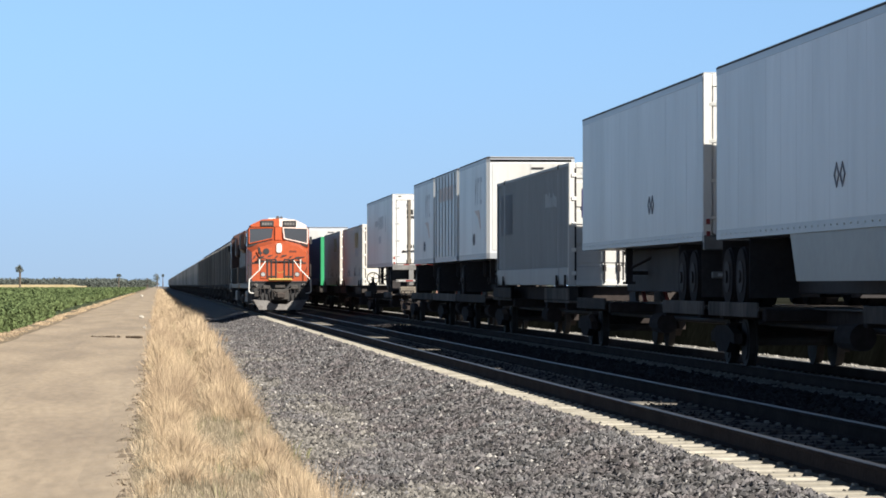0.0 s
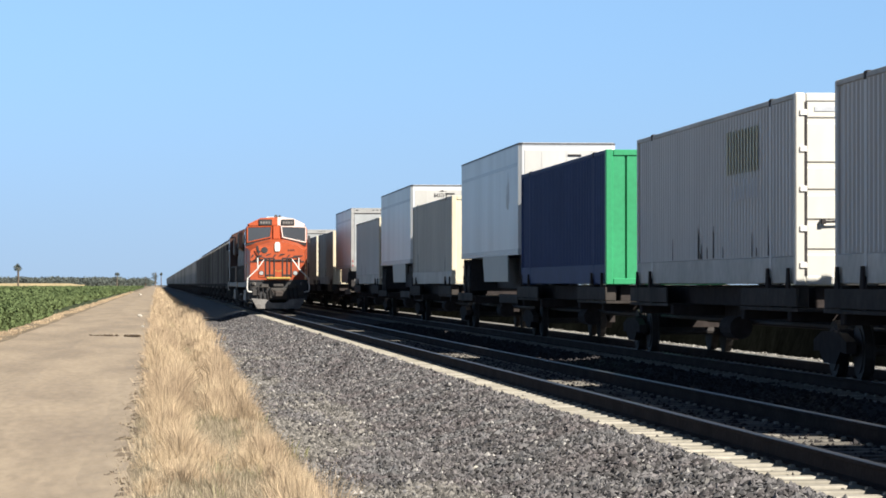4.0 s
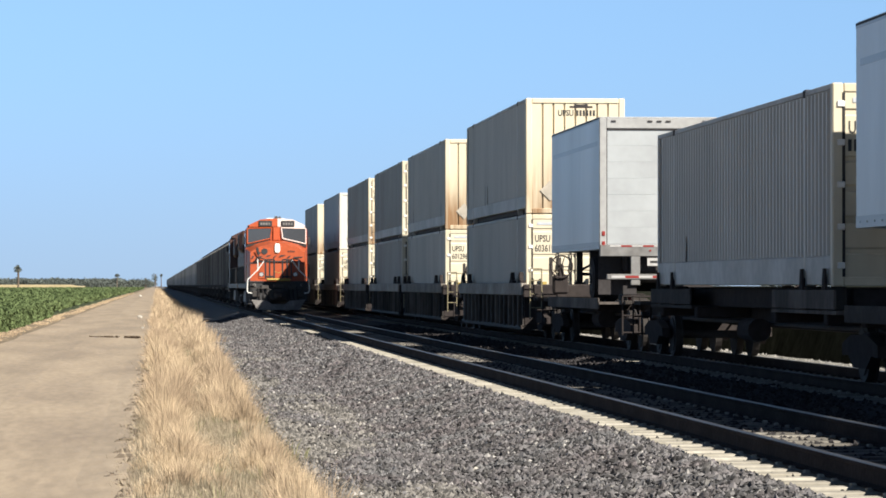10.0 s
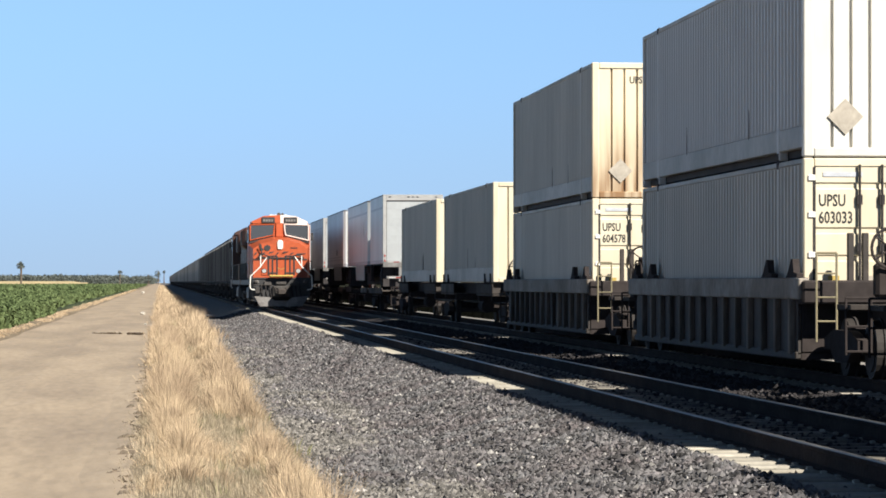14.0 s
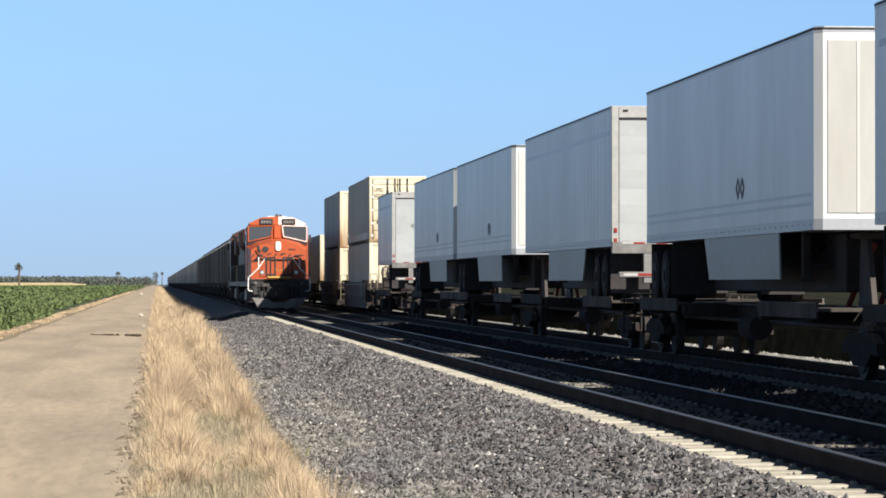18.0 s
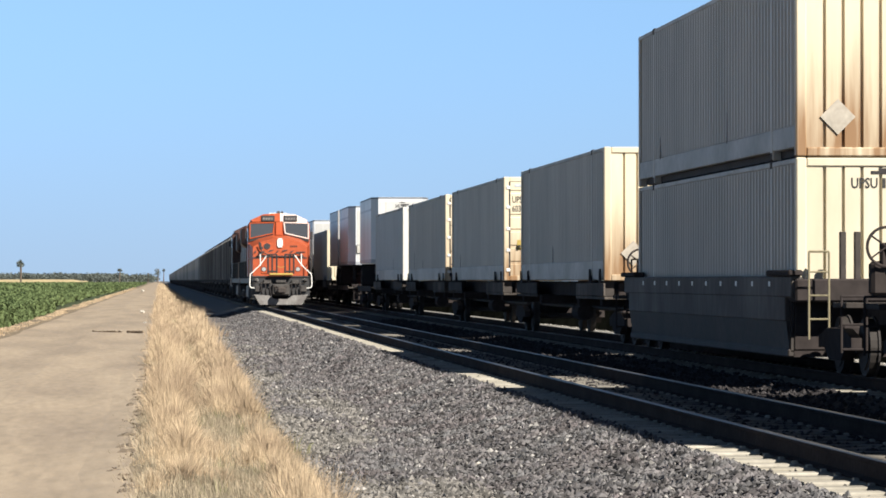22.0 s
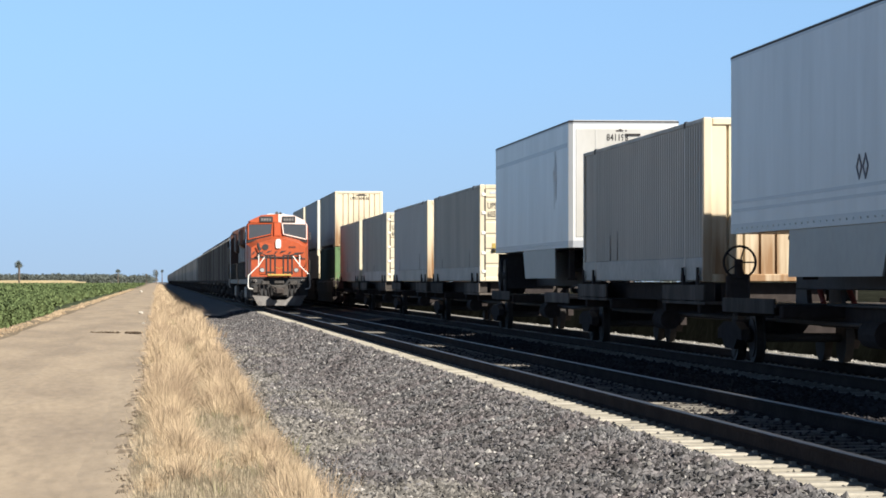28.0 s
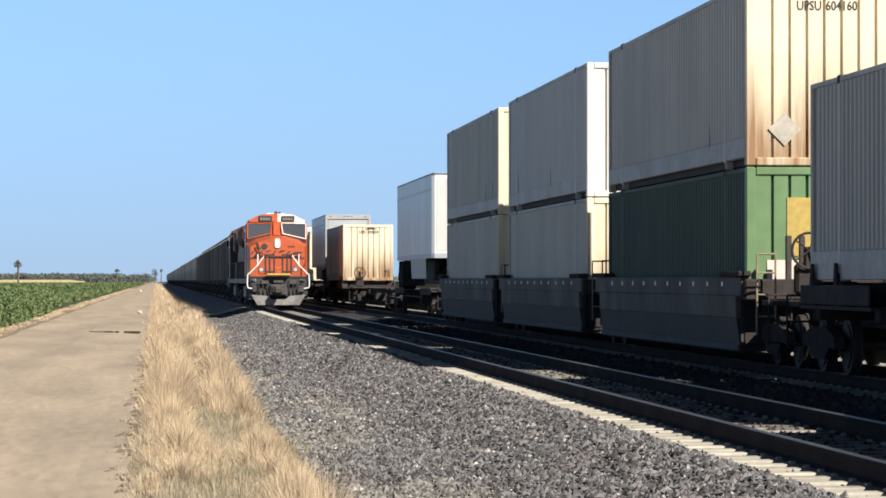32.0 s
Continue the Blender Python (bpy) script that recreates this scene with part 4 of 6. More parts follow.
def container(end, paint="beige", number="", stain=False, placard=False, side_mark="", end_paint="", label="", height=2.9, end_mark=False, end_patch=False):
    """A 53-foot container; its end at y = 0 has doors ("door") or upright ribs ("rib")."""
    root = new("container")
    p, rail = M[paint], M["rail_grey"] if paint in ("beige", "pale", "taupe") else M[paint]
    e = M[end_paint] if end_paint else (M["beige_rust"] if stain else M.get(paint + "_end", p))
    H, L = height, BOX
    foot, sill_top = (0.14, 0.48) if height > 2.95 else (0.02, 0.44)        # stacked boxes stand on their castings, with a gap under the rails
    for s in (-1, 1):
        part("side_wall", lambda: corrugated(s * 1.3, s, sill_top, H - 0.09, L), p, root, key=("cw", s, H))
        part("bottom_rail", lambda: Geo().box(*sorted((s * 1.295, s * 1.17)), 0.05, L - 0.05, foot, sill_top, 0.015), rail, root, key=("br", s, H))
        part("top_rail", lambda: Geo().box(*sorted((s * 1.298, s * 1.2)), 0.05, L - 0.05, H - 0.09, H - 0.005, 0.015), rail, root, key=("tr", s, H))
        for y in (2.0, L - 2.0):
            shifted(part("stacking_post", lambda: Geo().box(*sorted((s * 1.302, s * 1.15)), -0.1, 0.1, 0.0, H - 0.02, 0.02), p, root, key=("sp", s, H)), 0, y)
            for z in (0.0, H - 0.12):
                shifted(part("corner_casting", lambda: Geo().box(*sorted((s * 1.31, s * 1.13)), -0.09, 0.09, 0.0, 0.135, 0.02), M["dark"], root, key=("cc", s)), 0, y, z)
        for y in (0.0, L - 0.16):
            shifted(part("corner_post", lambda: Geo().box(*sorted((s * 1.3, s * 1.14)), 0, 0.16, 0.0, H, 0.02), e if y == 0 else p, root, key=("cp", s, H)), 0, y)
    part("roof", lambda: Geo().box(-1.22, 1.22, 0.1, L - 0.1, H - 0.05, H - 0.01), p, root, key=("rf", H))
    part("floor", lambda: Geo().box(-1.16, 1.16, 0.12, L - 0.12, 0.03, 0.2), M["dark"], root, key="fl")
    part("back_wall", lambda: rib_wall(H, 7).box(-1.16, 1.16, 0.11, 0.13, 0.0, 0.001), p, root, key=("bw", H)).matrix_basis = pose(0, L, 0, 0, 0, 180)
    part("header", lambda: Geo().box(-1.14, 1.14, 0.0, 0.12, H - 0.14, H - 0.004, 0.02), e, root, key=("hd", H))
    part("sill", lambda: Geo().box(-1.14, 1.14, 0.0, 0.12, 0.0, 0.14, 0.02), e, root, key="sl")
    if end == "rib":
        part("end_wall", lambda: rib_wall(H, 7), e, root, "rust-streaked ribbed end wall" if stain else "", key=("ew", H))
        if number:
            owner_mark(root, number, 0.22, 0, H - 0.46)
            part("marking", lambda: Geo().box(-0.3, 0.3, -0.004, 0.004, 0, 0.05).box(-0.18, 0.18, -0.004, 0.004, 0.05, 0.09), M["dark"], root, key="mk").matrix_basis = pose(0.15, 0.026, H - 0.25)
        if placard:
            part("placard", lambda: Geo().prism([(-0.27, 0), (0, -0.27), (0.27, 0), (0, 0.27)], "y", -0.015, 0.012), M["placard"], root, "diamond-shaped placard frame", key="pl").matrix_basis = pose(-0.66, 0.018, 0.60)
        part("grab_bar", lambda: Geo().path([(-0.09, 0, 0), (-0.09, -0.08, 0.03), (-0.09, -0.08, 0.3), (0.09, -0.08, 0.3), (0.09, -0.08, 0.03), (0.09, 0, 0)], 0.014), M["dark"], root, key="gb").matrix_basis = pose(1.0, 0.03, 0.25)
    else:
        for s in (-1, 1):
            leaf = part("door", lambda: door_leaf(H), e, root, key=("dl", H))
            leaf.matrix_basis = pose(s * 0.572, 0, 0)
            for x in (0.12, 0.46):
                x = x if s < 0 else -x
                part("lock_rod", lambda: Geo().rod((0, -0.03, 0.08), (0, -0.03, H - 0.1), 0.02, 8).box(-0.04, 0.04, -0.04, 0.02, 0.35, 0.5).box(-0.04, 0.04, -0.04, 0.02, 0.95, 1.05).box(-0.04, 0.04, -0.04, 0.02, 1.5, 1.62).box(-0.04, 0.04, -0.04, 0.02, 2.2, 2.35),
                     M["dark"], leaf, key=("lr", H)).matrix_basis = pose(x, 0, 0)
            part("door_bar", lambda: Geo().rod((-0.3, -0.06, 0), (0.3, -0.06, 0.02), 0.018).box(-0.33, -0.27, -0.07, 0.03, -0.03, 0.05), M["dark"], leaf, key="db").matrix_basis = pose(0, 0, 0.95)
            for z in (0.3, 0.85, 1.45, 2.05, 2.6):
                shifted(part("hinge", lambda: Geo().box(-0.055, 0.055, -0.028, 0.01, -0.045, 0.045, 0.01), M["loco_white"], leaf, key="hg"), s * 0.605, 0, z)
        shifted(part("gasket", lambda: Geo().box(-0.012, 0.012, -0.004, 0.05, 0.14, H - 0.14), M["dark"], root, key=("gk", H)))
        for s in (-1, 1):
            part("door_gap", lambda: Geo().box(-0.022, 0.022, 0.0, 0.05, 0.14, H - 0.14), M["dark"], root, key=("dg", H)).matrix_basis = pose(s * 1.137, -0.004, 0)
        if number:
            owner_mark(root, number, 0.25, 1, H - 0.72)
        if number:
            part("warning_label", lambda: Geo().box(-0.085, 0.085, -0.004, 0.004, 0, 0.28), M["amber"], root, key="yl").matrix_basis = pose(-0.84, 0.014, 0.86)
        part("notice_label", lambda: Geo().box(-0.12, 0.12, -0.004, 0.004, 0, 0.28), M["placard"], root, key="nl").matrix_basis = pose(-0.36, 0.014, 0.86)
        part("label_strip", lambda: Geo().box(-0.3, 0.3, -0.004, 0.004, 0, 0.07), M["faint"], root, key="ls").matrix_basis = pose(-0.7, 0.012, H - 0.28)
    if end_patch:
        part("yellow_patch", Geo().box(-0.62, 1.0, 0.012, 0.028, 1.45, 2.4), M["amber"], root)
        part("peach_patch", Geo().box(-0.95, -0.3, 0.012, 0.028, 1.0, 1.38), M["faint_orange"], root)
    if end_mark:
        part("logo_panel", Geo().box(-0.98, 0.98, 0.0, 0.012, H - 1.28, H - 0.62), M["sign_purple"], root, "purple panel with white marks")
        part("logo_bars", Geo().box(-0.8, -0.72, -0.004, 0.0, H - 1.15, H - 0.78).box(-0.72, -0.55, -0.004, 0.0, H - 0.85, H - 0.78).box(-0.72, -0.6, -0.004, 0.0, H - 1.0, H - 0.94).box(-0.5, 0.8, -0.004, 0.0, H - 1.15, H - 0.95), M["loco_white"], root)
    if side_mark:
        size = {"sign": (3.2, 1.1, "faint_blue"), "yellow": (3.1, 0.72, "faint_yellow")}[side_mark]
        panel = Geo()
        for k in range(int(size[0] / 0.27)):
            panel.box(-1.297, -1.293, k * 0.27, k * 0.27 + 0.12, 0, size[1])
        part("marking", panel, M[size[2]], root).matrix_basis = pose(0, 12.2 if side_mark == "sign" else 3.1, H - (1.5 if side_mark == "sign" else 1.06))
        marks = Geo()
        for k in range(9):
            low_end, tall = rng.uniform(0, 0.05), rng.uniform(0.2, 0.36)
            marks.box(-1.297, -1.292, k * 0.27, k * 0.27 + rng.uniform(0.05, 0.13), low_end, low_end + tall)
        part("marking", marks, M["faint"], root).matrix_basis = pose(0, 3.2 if side_mark == "yellow" else 2.4, 1.38 if side_mark == "yellow" else 1.9)
        if side_mark == "yellow":
            scars = Geo()
            for k in range(13):
                y, tall = rng.uniform(1.2, 12.5), rng.uniform(0.12, 0.9) * rng.uniform(0.4, 1)
                scars.prism([(y, 0.46), (y + 0.05, 0.46), (y + 0.04, 0.46 + tall), (y + 0.01, 0.46 + tall * 0.8)], "x", -1.297, -1.29)
            tagged(part("scrape", scars, M["dark"], root, "dark upright scrapes"), kind="stuff")
    elif paint in ("beige", "pale"):
        # scratched lettering low on the side
        for k in range(2):
            y = rng.uniform(1.4, 14)
            marks = Geo().prism([(y, 0.44), (y + 0.05, 0.44), (y + 0.035, 0.5 + rng.uniform(0.2, 0.6)), (y + 0.015, 0.48 + rng.uniform(0.1, 0.5))], "x", -1.297, -1.29)
            part("scrape", marks, M["dark"], root)
    return tagged(root, label or ("beige corrugated shipping container with " + ("locked double doors" if end == "door" else "a rust-streaked ribbed end" if stain else "a ribbed end wall")), "container", group="containers on the train")


def owner_mark(root, number, size, stacked, z):
    """The owner code and number of a container; a number that nobody could read becomes bars."""
    x, y, thin = (-1.07, 0.018, 0.70) if stacked else (-0.46, 0.026, 0.8)
    writing("UPSU", size, root, x, y, z, narrow=thin)
    x, z = (x, z - size * 1.02) if stacked else (x + size * 2.2, z)
    if number == "bars":
        tagged(part("lettering", lambda: bars(6, size * 0.3 * thin, size * 0.68, size * 0.2 * thin), M["ink"], root, key=("obars", size)), kind="stuff").matrix_basis = pose(x, y, z)
    else:
        writing(number, size, root, x, y, z, narrow=thin)


def bars(n, width, height, gap):
    """Plain upright bars that stand for characters."""
    g = Geo()
    for k in range(n):
        g.box(k * (width + gap), k * (width + gap) + width, -0.003, 0.002, 0, height)
    return g


def rib_wall(H, ribs):
    """An end wall with upright ribs, that faces -y."""
    line, step = [(-1.14, 0.03)], 1.72 / (ribs - 1)
    for k in range(ribs):
        x = -0.86 + k * step
        line += [(x - 0.026, 0.03), (x - 0.019, 0.085), (x + 0.019, 0.085), (x + 0.026, 0.03)]
    line += [(1.14, 0.03), (1.14, 0.1), (-1.14, 0.1)]
    return Geo().prism(line, "z", 0.13, H - 0.13)


def door_leaf(H):
    """A door with five lying ribs pressed into it."""
    line = [(0.02, 0.14)]
    for z in (0.50, 0.95, 1.40, H - 1.09, H - 0.42):
        line += [(0.02, z - 0.055), (0.048, z - 0.03), (0.048, z + 0.03), (0.02, z + 0.055)]
    line += [(0.02, H - 0.14), (0.07, H - 0.14), (0.07, 0.14)]
    return Geo().prism(line, "x", -0.56, 0.56)


def roll_door(z0, z1, root):
    """A roll-up door: a backing sheet and seven shallow panels."""
    step = (z1 - 0.27 - z0 - 0.12) / 7
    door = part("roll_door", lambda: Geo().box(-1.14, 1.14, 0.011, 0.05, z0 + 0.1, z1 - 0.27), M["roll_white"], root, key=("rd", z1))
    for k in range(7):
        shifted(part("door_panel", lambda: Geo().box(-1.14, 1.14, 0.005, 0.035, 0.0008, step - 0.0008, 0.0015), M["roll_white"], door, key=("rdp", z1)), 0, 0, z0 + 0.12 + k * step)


def axle_set(parent, x0, y, z, tyres, r=0.5):
    """A trailer axle with twin tyres on both ends."""
    part("axle", lambda: Geo().disc(0, 0, 0, "x", 0.07, 2.0, 10), M["dark"], parent, key="tax").matrix_basis = pose(x0, y, z)
    for s in (-1, 1):
        for k in (0.88, 1.16):
            w = part("tyre", lambda: Geo().disc(0, 0, 0, "x", r - 0.03, 0.27, 22).disc(0, 0, 0, "x", r, 0.19, 22), M["tyre"], parent, key="ty")
            w.matrix_basis = pose(x0 + s * k, y, z)
        part("rim", lambda: Geo().disc(0, 0, 0, "x", 0.27, 0.30, 16).disc(0, 0, 0, "x", 0.11, 0.36, 10), M["dark"], parent, key="rim").matrix_basis = pose(x0 + s * 1.16, y, z)


def trailer(length, end, style="smooth", number="", skirt=True, scuffed=False, bevel=0.10, door="roll", label="", mark="", top=4.12):
    """A road trailer; at y = 0 stands its nose ("nose") or its doors ("door"). z = 0 is the deck under its wheels."""
    root = new("trailer")
    L, Z0, Z1 = length, 1.14, top
    rear = 0.0 if end == "door" else L          # where the doors are
    d = 1 if end == "door" else -1              # from the doors towards the nose
    nose = L - rear
    b = bevel
    run = b * (1.9 if b > 0.2 else 0.8)
    n0, n1 = (nose, nose + run) if end == "nose" else (nose, nose - run)
    back = rear + d * 0.07                      # the doors stand in front of it
    outline = [(-1.3, back), (1.3, back), (1.3, n1), (1.3 - b, n0), (-1.3 + b, n0), (-1.3, n1)]
    part("body", Geo().prism(outline, "z", Z0 + 0.16, Z1 - 0.09), M["white"], root)
    rail = [(x * 1.004, y) for x, y in outline]
    part("roof_rail", Geo().prism(rail, "z", Z1 - (0.092 if style != "pale" else 0.16), Z1 - 0.055), M["band"], root)
    part("top_edge", Geo().prism([(x * 1.006, y) for x, y in outline], "z", Z1 - 0.055, Z1 - 0.02), M["dark"], root)
    part("roof", Geo().prism([(x * 0.985, y) for x, y in outline], "z", Z1 - 0.021, Z1), M["alu"], root)
    part("bottom_rail", Geo().prism(rail, "z", Z0, Z0 + 0.162), M["band"], root)
    rivets = Geo()
    for s in (-1, 1):
        k = 0.3
        while k < L - 0.3:
            rivets.box(*sorted((s * 1.302, s * 1.318)), k, k + 0.03, Z0 + 0.07, Z0 + 0.095)
            k += 0.45
    tagged(part("rivets", rivets, M["alu"], root), kind="stuff")
    seams = Geo()
    for s in (-1, 1):
        if style == "ribbed":
            k = 0.6
            while k < L - 0.5:
                seams.box(*sorted((s * 1.299, s * 1.322)), k, k + 0.05, Z0 + 0.17, Z1 - 0.1)
                k += 1.17
        elif style == "fluted":
            k = 0.5
            while k < L - 0.4:
                seams.prism([(s * 1.299, k), (s * 1.3055, k + 0.03), (s * 1.3055, k + 0.09), (s * 1.299, k + 0.12)], "z", Z0 + 0.17, Z1 - 0.1)
                k += 0.55
        elif style == "pale":
            k = 0.61
            while k < L - run - 0.4:
                seams.box(*sorted((s * 1.299, s * 1.3015)), k, k + 0.03, Z0 + 0.17, Z1 - 0.1)
                k += 1.22
    if seams.v:
        tagged(part("side_seams", seams, M["slate"] if style == "ribbed" else M["white"], root), kind="stuff")
    if style in ("band", "ribbed", "fluted"):
        for s in (-1, 1):
            part("side_band", Geo().box(*sorted((s * 1.3045, s * 1.299)), 0.35, L - 0.35, Z1 - 0.62, Z1 - 0.52), M["band"], root)
    if style == "low_band":
        for s in (-1, 1):
            for z in (Z0 + 0.36, Z0 + 0.50):
                part("side_band", Geo().box(*sorted((s * 1.3045, s * 1.299)), 0.3, L - 0.3, z, z + 0.05), M["band"], root)
    if end == "nose":
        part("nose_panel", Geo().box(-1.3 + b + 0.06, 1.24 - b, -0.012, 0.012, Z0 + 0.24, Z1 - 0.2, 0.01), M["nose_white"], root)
        for x in (-0.66, 0.0, 0.66):
            part("nose_seam", lambda: Geo().box(-0.02, 0.02, -0.02, 0.0, Z0 + 0.25, Z1 - 0.22), M["nose_white"], root, key=("ns", Z1)).matrix_basis = pose(x, 0, 0)
        if number:
            part("air_box", lambda: Geo().box(-0.2, 0.2, -0.05, 0.0, 0, 0.46, 0.02).box(-0.172, 0.172, -0.062, -0.04, 0.03, 0.43, 0.01, 1), [M["dark"], M["rail_grey"]], root, "document box on the nose", key="ab").matrix_basis = pose(-0.72, -0.01, Z0 + 0.55)
        part("gladhand", lambda: Geo().box(-0.16, 0.16, -0.05, 0.0, 0, 0.3).disc(-0.07, -0.06, 0.2, "y", 0.05, 0.05, 8).disc(0.08, -0.06, 0.2, "y", 0.05, 0.05, 8).disc(0, -0.06, 0.08, "y", 0.05, 0.05, 8), M["dark"], root, key="gh").matrix_basis = pose(0.75, -0.01, Z0 + 0.5)
        part("marker_lamp", lambda: Geo().box(-0.18, 0.18, -0.03, 0.0, 0, 0.045), M["dark"], root, key="ml").matrix_basis = pose(0.2, -0.012, Z1 - 0.36)
        if number:
            writing(number, 0.22, root, -0.24 if b > 0.2 else -0.42, -0.016, Z1 - 0.48, narrow=0.78)
            part("number_smudge", lambda: Geo().box(0, 0.26, -0.016, -0.01, 0, 0.035).box(0.08, 0.14, -0.016, -0.01, 0.035, 0.07), M["dark"], root, key="smu").matrix_basis = pose(-0.05 if b > 0.2 else -0.2, 0, Z1 - 0.27)
    else:
        post = M["frame_grey"] if door == "roll" else M["door_white"]
        for s in (-1, 1):
            part("door_post", lambda: Geo().box(-0.075, 0.075, -0.03, 0.03, Z0 - 0.02, Z1 - 0.03, 0.01), post, root, key=("dp", Z1)).matrix_basis = pose(s * 1.228, 0, 0)
            for z in (Z0 + 0.12, Z0 + 0.34):
                part("tail_lamp", lambda: Geo().box(-0.035, 0.035, -0.05, 0.0, -0.05, 0.05, 0.01), M["red"], root, key="tl").matrix_basis = pose(s * 1.22, 0, z)
        part("header", lambda: Geo().box(-1.15, 1.15, -0.03, 0.03, Z1 - 0.26, Z1 - 0.03, 0.01), post, root, key=("thd", Z1))
        part("rear_sill", lambda: Geo().box(-1.3, 1.3, -0.05, 0.06, Z0 - 0.16, Z0 + 0.10, 0.015), M["bumper_grey"], root, key="rs")
        if door == "roll":
            roll_door(Z0, Z1, root)
            # dark strip stands in for the shadow in the recess below the header
            part("door_shadow_strip", lambda: Geo().box(-1.15, 1.15, -0.012, 0.01, Z1 - 0.295, Z1 - 0.258), M["dark"], root, "dark strip painted as the recess shadow under the header", key=("dss", Z1))
            if scuffed:
                for x, z, n in ((-0.42, 1.62, 7), (0.38, 1.68, 6), (0.36, 1.42, 5), (0.1, 0.3, 9), (0.4, 0.3, 6)):
                    marks = Geo()
                    for k in range(n):
                        a, b = x + rng.normal(0, 0.06), Z0 + z + rng.normal(0, 0.05)
                        w, t = rng.uniform(0.02, 0.08), rng.uniform(0.03, 0.14)
                        marks.prism([(a - w, b), (a - w * 0.2, b - t * 0.5), (a + w, b - t * 0.2), (a + w * 0.5, b + t * 0.5)], "y", 0.001, 0.006)
                    tagged(part("scuff", marks, M["scuff"], root, "dark grey scuff on the door"), kind="stuff")
            for s in (-1, 1):
                part("door_seal", lambda: Geo().box(-0.012, 0.012, -0.012, 0.01, Z0 + 0.1, Z1 - 0.27), M["dark"], root, key=("dse", Z1)).matrix_basis = pose(s * 1.145, 0, 0)
            part("door_latch", lambda: Geo().box(-0.22, 0.22, -0.03, 0.01, 0, 0.1, 0.01).rod((-0.1, -0.04, 0.05), (0.16, -0.06, 0.14), 0.02), M["dark"], root, key="dlt").matrix_basis = pose(0.45, 0, Z0 + 0.14)
        else:
            for s in (-1, 1):
                leaf = part("door", lambda: Geo().box(-0.56, 0.56, -0.018, 0.03, Z0 + 0.12, Z1 - 0.27, 0.012), M["door_white"], root, key=("sd", Z1))
                leaf.matrix_basis = pose(s * 0.575, 0, 0)
                if number == "bars":
                    for x in ((-0.03, 0.47) if s < 0 else (-0.42, 0.1)):
                        part("rod_cover", lambda: Geo().box(-0.062, 0.062, -0.075, -0.012, Z0 + 0.14, Z1 - 0.24, 0.02).box(-0.085, 0.085, -0.085, -0.012, Z0 + 0.1, Z0 + 0.3, 0.01).box(-0.075, 0.075, -0.085, -0.012, Z1 - 0.5, Z1 - 0.36, 0.01), M["rod_cover"], leaf, key=("rcv", Z1)).matrix_basis = pose(x, 0, 0)
                for x in ((-0.36, 0.30) if s < 0 else (-0.30, 0.36)) if number != "bars" else ():
                    part("lock_rod", lambda: Geo().rod((0, -0.04, Z0 + 0.1), (0, -0.04, Z1 - 0.25), 0.022, 8), M["dark"] if number == "bars" else M["alu"], leaf, key=("tlr", Z1, number)).matrix_basis = pose(x, 0, 0)
                part("door_bar", lambda: Geo().rod((-0.26, -0.07, 0), (0.22, -0.07, 0.02), 0.02).box(-0.3, -0.24, -0.08, 0, -0.03, 0.04), M["dark"], leaf, key="tdb").matrix_basis = pose(0, 0, Z0 + 0.62)
                for z in (1.55, 2.2, 2.9, 3.55):
                    part("hinge", lambda: Geo().box(-0.11, 0.11, -0.035, 0.0, -0.035, 0.035, 0.01), M["alu"], leaf, key="thg").matrix_basis = pose(s * 0.52, 0, z)
            if number == "bars":
                part("lettering_bars", lambda: bars(7, 0.11, 0.2, 0.04).box(0.0, 0.4, -0.003, 0.002, -0.16, -0.06), M["ink"], root, key="lb").matrix_basis = pose(-0.7, -0.03, Z1 - 0.85)
                part("lettering_bars", lambda: bars(11, 0.08, 0.13, 0.05), M["ink"], root, key="lb2").matrix_basis = pose(-0.7, -0.03, Z0 + 0.75)
        for first, paint in ((0, "tape_white"), (1, "red")):
            tape = Geo()
            for k in range(first, 9, 2):
                tape.box(-1.08 + k * 0.24, -0.84 + k * 0.24, -0.056, -0.048, Z0 + 0.05, Z0 + 0.085)
            tagged(part("sill_tape", tape, M[paint], root), kind="stuff")
        for k in range(5):
            part("header_lamp", lambda: Geo().box(-0.05, 0.05, -0.05, -0.028, 0, 0.035), M["dark"], root, key="hla").matrix_basis = pose((-1.0, -0.2, 0, 0.2, 1.0)[k], 0, Z1 - 0.12)
        for k in range(3):
            part("sill_lamp", lambda: Geo().disc(0, -0.055, 0, "y", 0.022, 0.02, 8), M["red"], root, key="sil").matrix_basis = pose(-0.2 + k * 0.2, 0, Z0 - 0.03)
        for s in (-1, 1):
            part("bumper_post", lambda: Geo().box(-0.10, 0.10, -0.06, 0.06, 0.36, Z0 - 0.1, 0.01), M["bumper_grey"], root, key="bp").matrix_basis = pose(s * 0.52, 0.02, 0)
        part("bumper", lambda: Geo().box(-1.15, 1.15, -0.06, 0.04, 0.48, 0.60, 0.015), M["bumper_grey"], root, key="bmp")
        for first, paint in ((0, "tape_white"), (1, "red")):
            tape = Geo()
            for k in range(first, 7, 2):
                tape.box(-1.05 + k * 0.3, -0.75 + k * 0.3, -0.066, -0.058, 0.515, 0.565)
            tagged(part("reflector_tape", tape, M[paint], root), kind="stuff")
        part("plate_panel", lambda: Geo().box(-0.16, 0.16, -0.03, 0, 0, 0.17).box(-0.1, 0.1, -0.034, -0.028, 0.06, 0.11, 0, 1), [M["tape_white"], M["ink"]], root, key="pp").matrix_basis = pose(-0.1, 0.0, Z0 - 0.36)
